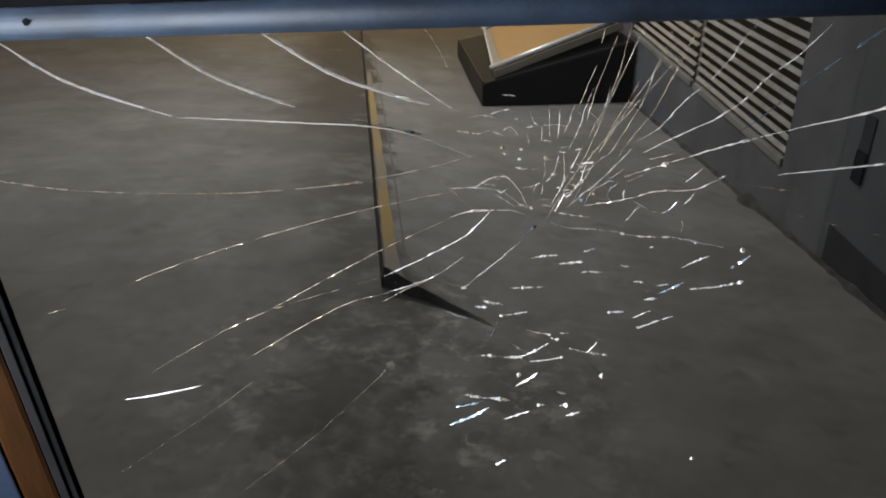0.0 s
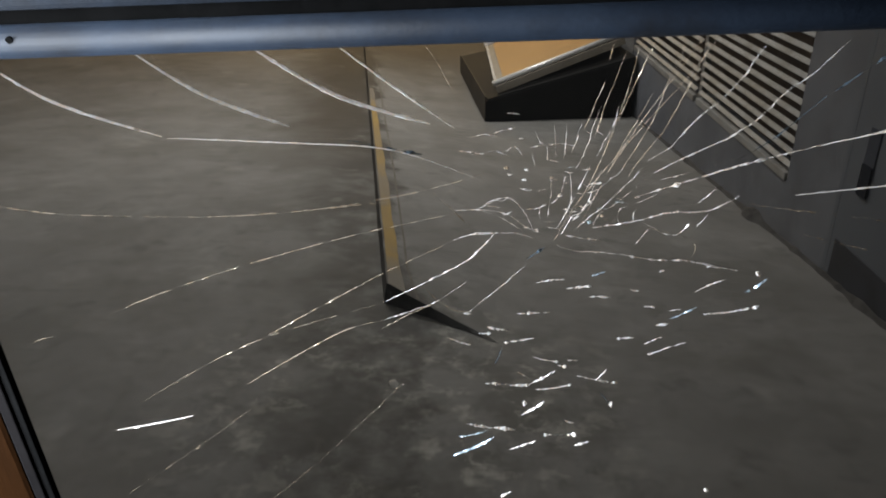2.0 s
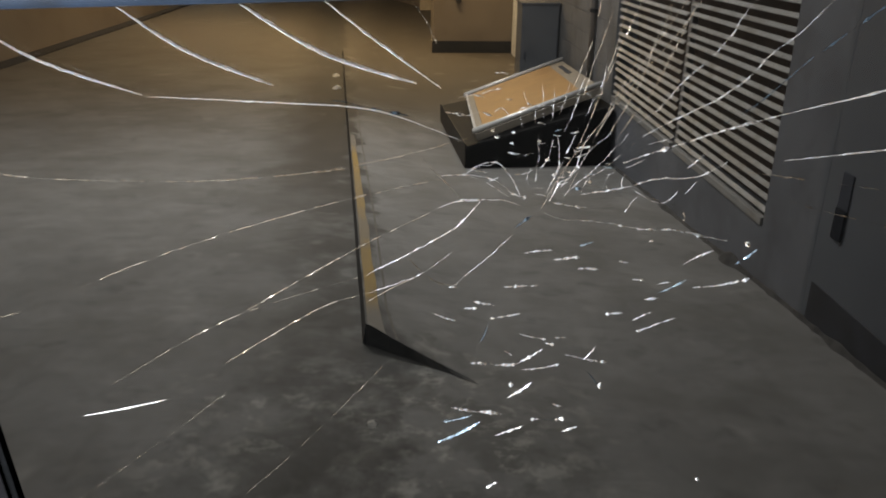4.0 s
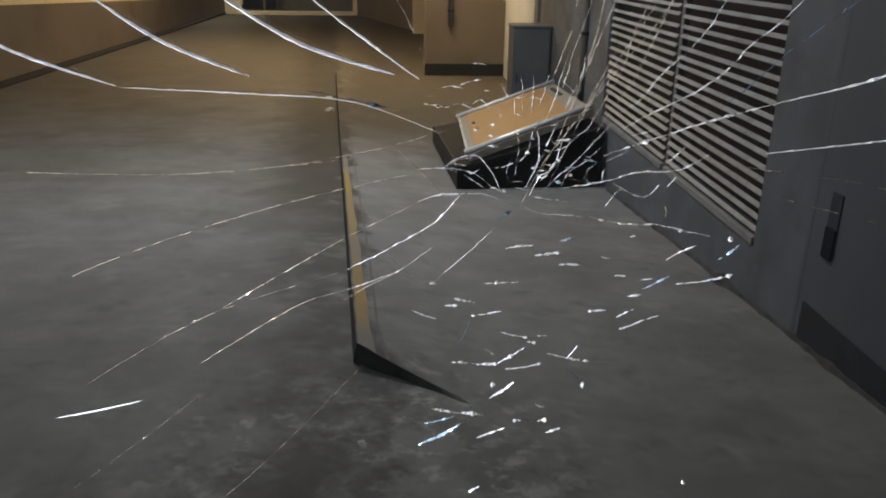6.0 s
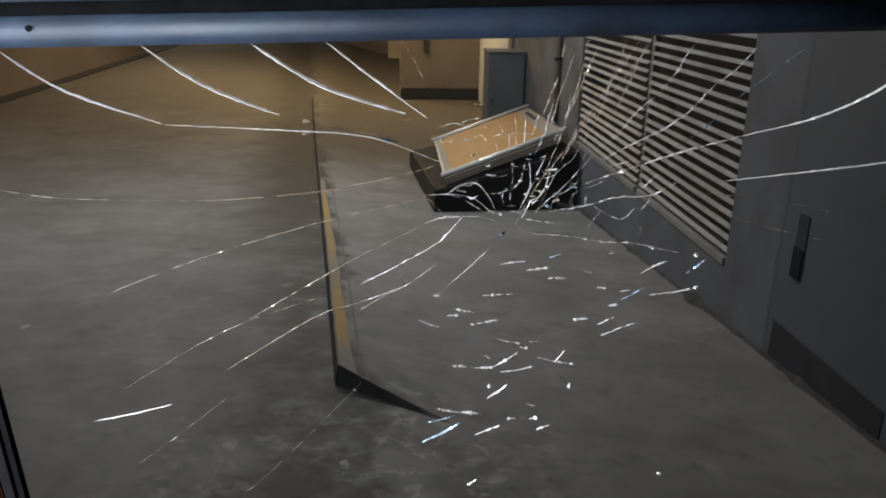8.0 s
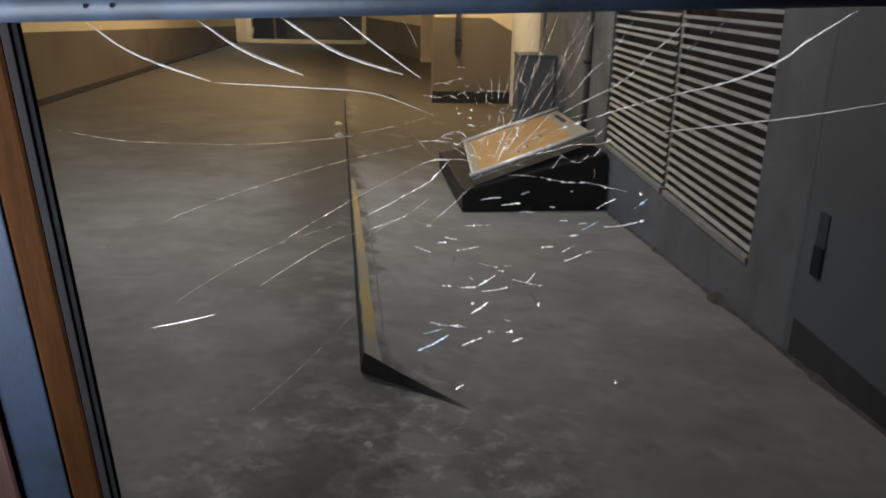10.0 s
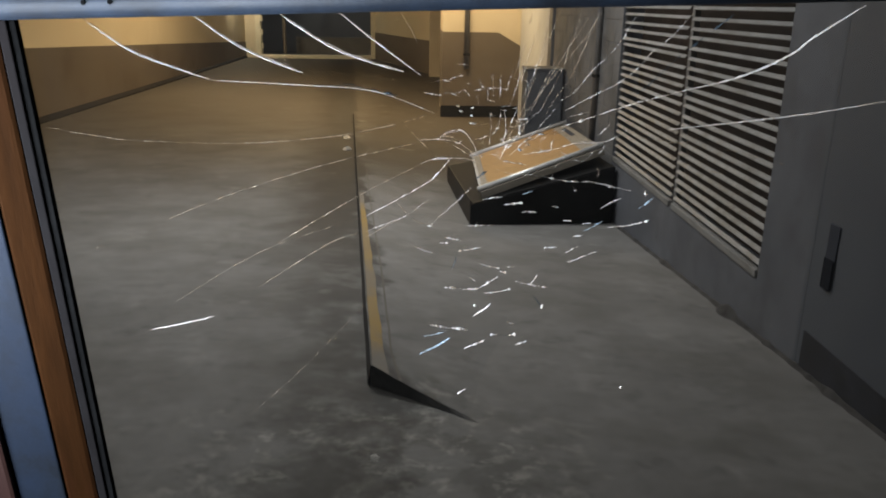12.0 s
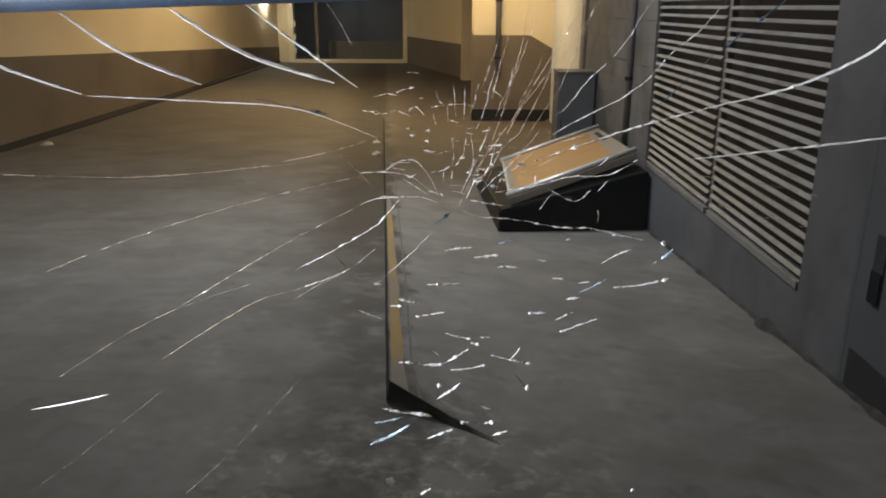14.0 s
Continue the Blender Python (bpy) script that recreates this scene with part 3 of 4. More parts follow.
# ---------------------------------------------------------------- steel door, pipes
def build_steel_door():
    root = empty("door_2", label="blue grey painted steel door with black pull handle and dark kick plate", category="door", kind="structure")
    part("leaf", box_bm((WX - 0.001, 3.0402, -0.42), (WX + 0.07, 4.1498, 1.70)), M_steeldoor, root)
    # the plate's dark colour also carries the recess shade at the door bottom
    part("kick_plate", box_bm((WX - 0.006, 3.06, -0.42), (WX + 0.003, 4.10, -0.165), 0.002), M_kick, root, "dark kick plate with the recess shade in its colour")
    h = part("handle_plate", box_bm((WX - 0.008, 3.90, 0.15), (WX + 0.005, 4.005, 0.50), 0.006), M_dark, root, "dark grey lock plate")
    part("grip", box_bm((WX - 0.013, 3.905, 0.14), (WX - 0.006, 4.0, 0.31), 0.008), M_grip, h, "black pull grip")
    part("frame", box_bm((WX - 0.002, 4.15, -0.45), (WX + 0.09, 4.19, 1.74), 0.001), M_steeldoor, root)
    part("frame", box_bm((WX - 0.002, 3.0, -0.45), (WX + 0.09, 3.04, 1.74), 0.001), M_steeldoor, root)


build_steel_door()


def build_pipe(x, y, z0, r):
    root = empty("pipe", label="dark grey vertical pipe clipped to the wall", category="pipe")
    part("tube", tube(bmesh.new(), (x, y, z0), (x, y, CEIL), r), M_pipe, root, smooth=True)
    for z in (z0 + 0.3, z0 + 1.5):
        part("clip", tube(bmesh.new(), (x, y, z), (x, y, z + 0.04), r * 1.35), M_skirt, root)


def build_cabinet():
    root = empty("utility_cabinet", label="dark grey steel utility cabinet standing against the wall", category="cabinet")
    x0, x1, y0, y1, top = 1.63, 2.19, 12.15, 12.75, 0.64
    base = ground_z(1.9, 12.4)
    part("body", box_bm((x0, y0, base), (x1, y1, top), 0.012), M_cabinet, root)
    part("lid", box_bm((x0 - 0.015, y0 - 0.015, top), (x1 + 0.01, y1, top + 0.03), 0.006), M_cabinet, root)
    d = part("door", box_bm((x0 + 0.03, y0 - 0.012, base + 0.1), (x1 - 0.02, y0 - 0.001, top - 0.05), 0.003), M_cabinet, root)
    part("latch", box_bm((x0 + 0.05, y0 - 0.03, -0.15), (x0 + 0.075, y0 - 0.012, -0.03), 0.003), M_dark, d, "black latch")


build_cabinet()
build_pipe(WX - 0.045, 9.85, -0.75, 0.04)
build_pipe(1.02, 17.93, 0.2, 0.06)

# ---------------------------------------------------------------- container with tilted panel
def build_container():
    root = empty("flatbed_container", label="black steel container under a tilted orange plywood panel with metal rails", category="container")
    fz = ground_z
    nl, nr, fl, fr = (0.555, 8.12), (2.19, 8.55), (0.40, 10.95), (2.20, 11.2)
    bm = bmesh.new()
    hull(bm, [(*p, fz(*p) - 0.01) for p in (nl, nr, fr, fl)],
         [(nl[0], nl[1], -0.45), (nr[0], nr[1], -0.11), (fr[0], fr[1], -0.26), (fl[0], fl[1], -0.60)])
    bmesh.ops.bevel(bm, geom=bm.edges[:], offset=0.015, segments=2, affect="EDGES")
    part("body", bm, M_body, root, "matt black steel body")
    bm = bmesh.new()
    hull(bm, [(nl[0] - 0.012, nl[1] + 0.02, fz(*nl)), (nl[0], nl[1] + 0.02, fz(*nl)), (fl[0], fl[1], fz(*fl)), (fl[0] - 0.012, fl[1], fz(*fl))],
         [(nl[0] - 0.012, nl[1] + 0.02, -0.42), (nl[0], nl[1] + 0.02, -0.42), (fl[0], fl[1], -0.58), (fl[0] - 0.012, fl[1], -0.58)])
    # panel coloured browner than the black body
    part("side_panel", bm, M_side, root, "mottled dark brown side panel")
    # panel corners: near-left, near-right, far-right, far-left
    c = [Vector(p) for p in ((0.649, 8.252, -0.326), (2.058, 8.711, 0.089), (2.151, 11.56, -0.064), (0.742, 11.10, -0.490))]
    up = (c[1] - c[0]).cross(c[3] - c[0]).normalized()

    def slab(name, s0, s1, t0, t1, h0, h1, mt, lb=""):
        def at(s, t, h):
            return c[0].lerp(c[1], s).lerp(c[3].lerp(c[2], s), t) + up * h
        q = [(s0, t0), (s1, t0), (s1, t1), (s0, t1)]
        bmx = bmesh.new()
        hull(bmx, [at(s, t, h0) for s, t in q], [at(s, t, h1) for s, t in q])
        bmesh.ops.bevel(bmx, geom=bmx.edges[:], offset=0.004, segments=1, affect="EDGES")
        return part(name, bmx, mt, root, lb)
    slab("panel", 0.07, 0.85, 0.03, 0.97, -0.03, 0.0, M_ply, "worn orange brown plywood panel")
    slab("panel_end", 0.02, 0.07, 0.03, 0.97, -0.03, -0.003, M_greyply, "grey board strip")
    slab("panel_end", 0.85, 0.99, 0.03, 0.97, -0.03, -0.004, M_greyply, "grey end section with a hand hole")
    for t in (0.008, 0.992):
        p, q = c[0].lerp(c[3], t) + up * 0.012, c[1].lerp(c[2], t) + up * 0.012
        along = (q - p).normalized()
        part("rail", tube(bmesh.new(), p - along * 0.015, q + along * 0.01, 0.028, 24), M_alu, root, "scuffed bright metal rail", smooth=True)
    slab("front_edge", 0.0, 1.0, -0.004, 0.01, -0.10, -0.02, M_greyply, "grey board edge below the rail")
    slab("end_rail", 0.0, 0.02, 0.03, 0.97, -0.03, 0.02, M_alu)
    slab("hand_hole", 0.905, 0.945, 0.52, 0.82, -0.02, 0.003, M_dark, "dark hand hole")


build_container()


# ---------------------------------------------------------------- litter on the floor
M_paper = surface("soiled white paper", (0.50, 0.49, 0.46), (0.66, 0.65, 0.62), 18, 0.9, bump=0.3, grain=120)
M_mortar = surface("pale mortar splash", (0.34, 0.33, 0.30), (0.46, 0.45, 0.42), 20, 0.95, bump=0.5, grain=90)


def crumpled(x, y, size, height, seed):
    """A low crumpled piece: a ragged fan of facets over an uneven rim."""
    r = random.Random(seed)
    bm = bmesh.new()
    z = ground_z(x, y)
    rings = []
    for k, (rad, lift) in enumerate(((1.0, 0.0), (0.72, 0.6), (0.3, 1.0))):
        ring = []
        for i in range(9):
            g = 2 * math.pi * i / 9 + r.uniform(-0.2, 0.2)
            d = size * rad * r.uniform(0.6, 1.2)
            ring.append(bm.verts.new((x + d * math.cos(g), y + 1.2 * d * math.sin(g), z + height * lift * r.uniform(0.5, 1.3) + 0.003)))
        rings.append(ring)
    for a, b in zip(rings, rings[1:]):
        for i in range(9):
            bm.faces.new((a[i], a[(i + 1) % 9], b[(i + 1) % 9], b[i]))
    bm.faces.new(rings[-1])
    bm.faces.new(rings[0][::-1])
    return bm


for x, y, size, height, seed in ((-1.27, 13.5, 0.085, 0.05, 3), (-1.40, 14.8, 0.08, 0.05, 5), (-7.4, 14.3, 0.12, 0.05, 8)):
    tagged(part("paper_scrap", crumpled(x, y, size, height, seed), M_paper), "crumpled soiled white paper scrap on the concrete floor", "litter", group="litter")
tagged(part("mortar_splash", crumpled(-0.18, 2.88, 0.026, 0.007, 12), M_mortar), "small pale mortar splash stuck to the floor", "mortar")


# ---------------------------------------------------------------- room behind the camera
wall_piece("wall_south_left", (-2.2, 0.72, -0.2), (-0.60, 0.84, 2.7), M_room, "dark plaster wall beside the window")
wall_piece("wall_south_right", (0.72, 0.72, -0.2), (2.2, 0.84, 2.7), M_room, "dark plaster wall beside the window")
wall_piece("wall_south_below", (-0.60, 0.72, -0.2), (0.72, 0.84, 0.82), M_room, "dark plaster wall below the window")
wall_piece("wall_south_above", (-0.60, 0.72, 1.80), (0.72, 0.84, 2.7), M_room, "dark plaster wall above the window")
wall_piece("wall_room_left", (-0.92, -3.0, -0.2), (-0.82, 0.72, 2.7), M_room, "dark plaster wall of the room")
wall_piece("wall_room_right", (2.2, -3.0, -0.2), (2.3, 0.70, 2.7), M_room, "dark plaster wall of the room")
wall_piece("wall_room_back", (-2.3, -3.1, -0.2), (2.3, -3.0, 2.7), M_room, "dark plaster back wall of the room")
wall_piece("wall_south_outer", (-8.4, 0.70, -1.0), (-2.2, 0.84, CEIL), M_greywall, "grey wall of the yard beside the room")
wall_piece("wall_south_upper", (-2.3, 0.72, 2.7), (2.3, 0.84, CEIL), M_greywall, "grey wall of the yard above the window")
tagged(part("floor", box_bm((-2.3, -3.1, -0.2), (2.3, 0.72, 0.0)), M_room), "dark floor of the room", "floor", kind="structure")
tagged(part("ceiling_room", box_bm((-2.3, -3.1, 2.7), (2.3, 0.72, 2.8)), M_room), "dark plaster ceiling of the room", "ceiling", kind="structure")


# ---------------------------------------------------------------- window with the broken pane
U = Vector((0.99797, -0.05299, 0.03543))
N = Vector((0.05085, 0.99697, 0.05882))
V = U.cross(N)
ORIGIN = Vector((0.060, 0.661, 1.467))
window = empty("window_1", label="blue and brown window frame with a cracked glass pane", category="window", kind="structure")
PM = Matrix((U, N, V)).transposed().to_4x4()
PM.translation = ORIGIN
window.matrix_world = PM
A0, A1, B0, B1 = -0.3765, 0.62, -0.56, 0.125


def frame_bar(name, lo, hi, mt, lb="", bevel=0.002):
    return part(name, box_bm(lo, hi, bevel), mt, window, lb)


pane = part("glass_pane", box_bm((A0 - 0.008, 0.0, B0 - 0.008), (A1 + 0.008, 0.004, B1 + 0.008)), M_glass, window, "cracked clear glass")
pane.visible_shadow = False
# left stile, from the glass outwards
frame_bar("gasket", (A0 - 0.0055, -0.002, B0), (A0 + 0.001, 0.0045, B1), M_gasket, "black rubber gasket", 0.0005)
frame_bar("glazing_bead", (A0 - 0.0135, -0.0035, B0 - 0.02), (A0 - 0.0055, 0.005, B1 + 0.002), M_beadgrey, "grey glazing bead", 0.001)
frame_bar("wood_strip", (A0 - 0.046, -0.0045, B0 - 0.02), (A0 - 0.0135, 0.008, B1 + 0.03), M_brown, "varnished brown wood strip", 0.004)
frame_bar("stile", (A0 - 0.095, -0.0055, B0 - 0.06), (A0 - 0.046, 0.06, B1 + 0.10), M_stile, "blue grey painted stile", 0.0015)
frame_bar("outer_stile", (A0 - 0.25, -0.010, B0 - 0.12), (A0 - 0.095, 0.09, B1 + 0.22), M_redbrown, "dark red brown outer frame", 0.004)


def top_bead():
    """Rounded bead that stands proud of the glass, with a dark groove between it and the rail."""
    bm = bmesh.new()
    prof = [(0.010, B1), (-0.001, B1)]
    for k in range(9):
        g = math.radians(-80 + 160 * k / 8)
        prof.append((-0.003 - 0.011 * math.cos(g), B1 + 0.0095 + 0.0095 * math.sin(g)))
    prof += [(-0.001, B1 + 0.019), (0.010, B1 + 0.019)]
    hull(bm, [(A0 - 0.012, y, z) for y, z in prof], [(A1, y, z) for y, z in prof])
    part("top_bead", bm, M_bluelight, window, "rounded blue grey top bead", True)


top_bead()
frame_bar("top_groove", (A0 - 0.012, -0.004, B1 + 0.019), (A1, 0.01, B1 + 0.0272), M_gasket, "black groove", 0.0)
frame_bar("top_rail", (A0 - 0.047, -0.012, B1 + 0.0272), (A1 + 0.05, 0.05, B1 + 0.095), M_bluelight, "pale blue painted top rail", 0.003)
frame_bar("outer_top", (A0 - 0.095, -0.024, B1 + 0.095), (A1 + 0.2, 0.09, B1 + 0.24), M_redbrown, "", 0.004)
frame_bar("right_stile", (A1, -0.02, B0 - 0.1), (A1 + 0.12, 0.09, B1 + 0.1), M_blue, "", 0.004)
frame_bar("bottom_rail", (A0 - 0.05, -0.02, B0 - 0.1), (A1, 0.09, B0), M_blue, "", 0.004)
for a, b in ((-0.291, 0.0125), (-0.312, 0.0125)):
    part("nail_hole", tube(bmesh.new(), (a, -0.0138, B1 + b), (a, -0.006, B1 + b), 0.0020, 10), M_gasket, window, "dark nail hole")

MM = 0.001


def crack(points, width, mt, label="", calm=0.0):
    """One fracture line in the pane: a thin faceted sliver of uneven width, with beads, that follows the given bends."""
    pts = [Vector((p[0] * MM, 0, p[1] * MM)) for p in points]
    dense = []
    for i in range(len(pts) - 1):
        p0, p1, p2, p3 = pts[max(i - 1, 0)], pts[i], pts[i + 1], pts[min(i + 2, len(pts) - 1)]
        steps = max(3, int((p2 - p1).length / 0.0022))
        for k in range(steps):
            t = k / steps
            dense.append(0.5 * ((2 * p1) + (p2 - p0) * t + (2 * p0 - 5 * p1 + 4 * p2 - p3) * t * t + (3 * p1 - p0 - 3 * p2 + p3) * t ** 3))
    dense.append(pts[-1])
    bm = bmesh.new()
    prev = None
    n = len(dense)
    seed = pts[0].x * 91 + pts[0].z * 57
    for i, p in enumerate(dense):
        d = (dense[min(i + 1, n - 1)] - dense[max(i - 1, 0)]).normalized()
        side = Vector((-d.z, 0, d.x))
        j = noise.noise((p.x * 210 + seed, p.z * 210, 1.0))
        taper = min(1, 0.3 + 3.5 * min(i, n - 1 - i) / n)
        bead = max(0.0, noise.noise((p.x * 250, p.z * 250, seed)) - 0.12)
        thin = 0.26 + 0.75 * abs(noise.noise((p.x * 28, p.z * 28, seed + 3)))
        w = width * MM * taper * (thin + 3.4 * bead)
        w = w * (1 - calm) + calm * width * MM * (0.25 + 0.75 * math.sin(math.pi * i / n) + 0.25 * j)
        p = p + side * 0.0007 * j * (1 - 0.7 * calm)
        ring = [bm.verts.new(p + side * w * 0.5 + Vector((0, -0.0006, 0))),
                bm.verts.new(p + side * w * 0.35 * j + Vector((0, -0.0006 - w * (1.1 + 0.8 * j), 0))),
                bm.verts.new(p - side * w * 0.5 + Vector((0, -0.0006, 0)))]
        if prev:
            bm.faces.new((prev[0], prev[1], ring[1], ring[0]))
            bm.faces.new((prev[1], prev[2], ring[2], ring[1]))
        prev = ring
    return part("crack", bm, mt, pane, label)


def lines(table, mt, label="", calm=0.0):
    for w, pts in table:
        crack(pts, w, mt, label, calm)


# sweeping cracks on the left, from the top edge down
lines((
    (2.0, [(-322, 126), (-284, 98), (-225, 75)]), (0.9, [(-222, 74), (-150, 69), (-91, 63), (-42, 44)]),
    (2.4, [(-232, 126), (-194, 99), (-148, 79)]), (2.7, [(-165, 127), (-119, 97), (-66, 78)]),
    (1.4, [(-116, 126), (-88, 103), (-52, 75)]),
    (1.2, [(-310, -152), (-279, -146), (-249, -139)]),
), M_sweep, "", 0.75)
lines((
    (0.5, [(-68, 126), (-59, 112), (-50, 90)]), (1.0, [(-369, 38), (-309, 27), (-255, 23)]), (0.8, [(-250, 23), (-183, 22), (-93, 29)]),
    (0.9, [(-295, -52), (-250, -34), (-204, -18), (-150, -2), (-95, 12)]), (0.6, [(-347, -71), (-332, -67)]),
    (0.9, [(-189, -72), (-109, -26), (-61, -2)]), (0.6, [(-285, -126), (-198, -76), (-103, -44)]),
    (0.8, [(-204, -110), (-137, -69), (-104, -58)]),
), M_faint, "", 0.6)
lines((
    (0.2, [(-340, -235), (-254, -171), (-198, -127)]), (0.2, [(-236, -252), (-168, -190), (-91, -108)]),
    (0.6, [(-129, 26), (-81, 34), (-37, 45)]), (0.5, [(-109, 8), (-83, 14), (-53, 20)]), (0.6, [(-106, -65), (-89, -55), (-70, -46)]),
    (0.6, [(-76, -33), (-59, -50), (-40, -53)]), (0.5, [(-67, 35), (-53, 20), (-40, 5)]),
), M_faint, "", 0.6)
# cracks that leave the point of impact
lines((
    (0.9, [(-55, 1), (-45, 5), (-30, 6), (-15, 5), (-6, 1)]), (0.9, [(-103, -44), (-61, -22), (-43, -10), (-30, 5)]), (0.8, [(-104, -58), (-70, -45), (-48, -29)]),
    (0.8, [(-39, 23), (-29, 29), (-19, 29), (-11, 19), (-5, 7)]), (0.8, [(-55, 22), (-39, 22), (-22, 19), (-11, 10), (-3, 5)]),
    (1.0, [(7, -3), (20, -8), (41, -10), (72, -16), (91, -17), (123, -25)]), (0.8, [(14, 3), (35, -1)]), (0.7, [(-10, -18), (-30, -37), (-49, -54)]),
), M_crack)
lines((
    (1.0, [(30, 8), (57, 12), (75, 17), (100, 18), (117, 27)]), (1.6, [(55, 28), (86, 38), (114, 47), (157, 58)]),
    (0.8, [(69, 39), (85, 43)]), (0.6, [(61, 11), (80, 1), (89, 9)]), (0.5, [(58, -4), (66, 7)]), (0.7, [(93, 23), (103, 32)]), (0.8, [(94, 7), (100, 15)]),
), M_crack)
lines(((1.9, [(157, 58), (204, 69), (241, 85), (259, 99), (295, 122)]), (1.5, [(150, 27), (215, 33), (262, 38), (330, 48)])), M_sweep, "", 0.7)
lines((
    (0.6, [(120, 22), (163, 15), (206, 8), (252, -5)]), (0.5, [(157, 1), (190, -9), (227, -19)]), (0.6, [(32, 15), (59, 8), (88, 0), (95, -9), (90, -18)]),
), M_faint)
lines((
    (0.42, [(7, -1), (21, 26), (43, 56), (57, 79), (87, 126)]), (0.42, [(13, 9), (28, 39), (37, 63), (49, 96), (61, 127)]),
    (0.38, [(21, 6), (30, 26), (46, 59), (80, 103), (95, 126)]),
), M_web, "", 0.4)
# long rays fanning out over the upper right
lines((
    (0.55, [(33, 100), (28, 86), (23, 72)]), (0.4, [(37, 122), (35, 113)]), (0.55, [(44, 117), (38, 98), (33, 83), (29, 66)]),
    (0.5, [(52, 123), (50, 114), (47, 98), (44, 87), (40, 73), (34, 60)]), (0.45, [(60, 92), (54, 79), (47, 66), (41, 53)]),
    (0.45, [(75, 122), (73, 110), (67, 96), (63, 80), (54, 61), (46, 47)]), (0.5, [(90, 122), (83, 104), (75, 85), (68, 69), (59, 57), (50, 42)]),
), M_web, "", 0.3)
lines((
    (0.6, [(122, 121), (115, 112), (110, 102), (100, 89), (85, 75), (73, 60), (61, 52)]),
    (0.8, [(163, 119), (156, 111), (148, 102), (132, 89), (121, 76), (106, 65), (84, 54), (65, 44)]),
), M_webfine, "", 0.5)
# spokes close to the impact
lines((
    (0.6, [(8, 7), (15, 20), (20, 31), (24, 41), (28, 50)]), (0.55, [(18, 13), (27, 23), (35, 36), (44, 44), (49, 51)]), (0.55, [(20, 7), (27, 14), (37, 23), (48, 35), (58, 47)]),
    (0.55, [(31, 9), (35, 18), (45, 25), (55, 35), (61, 40)]), (0.5, [(43, 10), (47, 20), (54, 24), (61, 26), (69, 31)]), (0.5, [(13, 43), (11, 33), (6, 26), (1, 25)]),
    (0.45, [(4, 45), (5, 34), (4, 26), (3, 17)]), (0.5, [(16, 45), (17, 31), (16, 24), (10, 9)]),
), M_webfine)
# small loops that tie the spokes together
lines((
    (0.55, [(0, 26), (-2, 20), (-1, 14), (3, 13), (8, 13)]), (0.6, [(-24, 18), (-18, 21)]), (0.5, [(-48, 22), (-40, 22), (-28, 18), (-19, 12), (-12, 7)]),
    (0.9, [(12, 4), (17, 15), (22, 18), (27, 25), (30, 36), (34, 46)]), (0.45, [(15, 18), (18, 15), (23, 16)]), (0.45, [(30, 38), (27, 35), (24, 38)]),
    (0.45, [(47, 21), (45, 16), (47, 10)]), (0.45, [(55, 11), (55, 17), (57, 20)]),
), M_beads)
# two broken arcs of beads above the impact
lines((
    (0.9, [(-50, 61), (-44, 60), (-37, 59), (-29, 61), (-21, 57)]), (0.85, [(-22, 60), (-18, 63), (-14, 60), (-12, 56)]), (0.9, [(-43, 69), (-34, 71), (-27, 69)]),
    (0.7, [(-29, 71), (-24, 73), (-17, 74)]), (0.75, [(-15, 68), (-9, 68), (-8, 73), (-5, 74), (-2, 65), (9, 64)]),
    (0.85, [(-8, 62), (-2, 63), (9, 64), (14, 63), (18, 63), (20, 70), (24, 71), (27, 69)]), (0.7, [(-38, 23), (-29, 28), (-24, 28), (-17, 32), (-7, 33), (2, 35)]), (0.6, [(29, 73), (32, 70), (35, 67)]),
), M_beads)
# fine drops below the arcs
lines((
    (0.35, [(-7, 58), (-5, 50)]), (0.35, [(2, 64), (2, 53)]), (0.35, [(6, 76), (7, 56)]), (0.35, [(13, 75), (12, 54)]), (0.4, [(21, 76), (19, 67), (16, 58)]),
    (0.45, [(32, 86), (29, 77), (24, 59), (19, 48)]), (0.5, [(42, 87), (39, 73), (34, 63), (31, 55)]),
), M_webfine, "", 0.3)
lines(((1.1, [(111, 50), (131, 63), (155, 86), (198, 120)]), (1.2, [(-116, 70), (-91, 64), (-70, 59)]), (1.6, [(2, -5), (-9, -13)])), M_bluecrack, "dark bluish crack")


def chip(a, b, length, degrees, thick, bead=0, mt=None):
    """A short chip in the glass: a thin bowed sliver of broken glass, with a round bead at its start (1), end (2) or middle (3)."""
    bm = bmesh.new()
    angle = math.radians(degrees)
    d = Vector((math.cos(angle), 0, math.sin(angle)))
    s = Vector((-d.z, 0, d.x))
    c = Vector((a * MM, -0.0008, b * MM))
    n = max(5, int(length / 1.5))
    prev = None
    for i in range(n + 1):
        f = i / n
        w = (1.1 + 0.9 * max(0, noise.noise((a * 0.7, b * 0.7, 2.2 * f)))) * thick * MM * (0.2 + 0.8 * math.sin(math.pi * f) ** 0.5) * rng.uniform(0.5, 1.5)
        if bead:
            at = (0.08, 0.92, 0.5)[bead - 1]
            w += (1.1 + 0.8 * thick) * MM * math.exp(-((f - at) * length / 1.1) ** 2)
        p = c + d * length * MM * (f - 0.5) + s * MM * (0.05 * length * math.sin(2.6 * f + a) + rng.uniform(-0.25, 0.25))
        ring = [bm.verts.new(p + s * w * 0.5), bm.verts.new(p + Vector((0, -w * 0.9, 0)) + s * w * rng.uniform(-0.2, 0.2)), bm.verts.new(p - s * w * 0.5)]
        if prev:
            bm.faces.new((prev[0], prev[1], ring[1], ring[0]))
            bm.faces.new((prev[1], prev[2], ring[2], ring[1]))
        prev = ring
    part("chip", bm, mt or M_chip, pane)


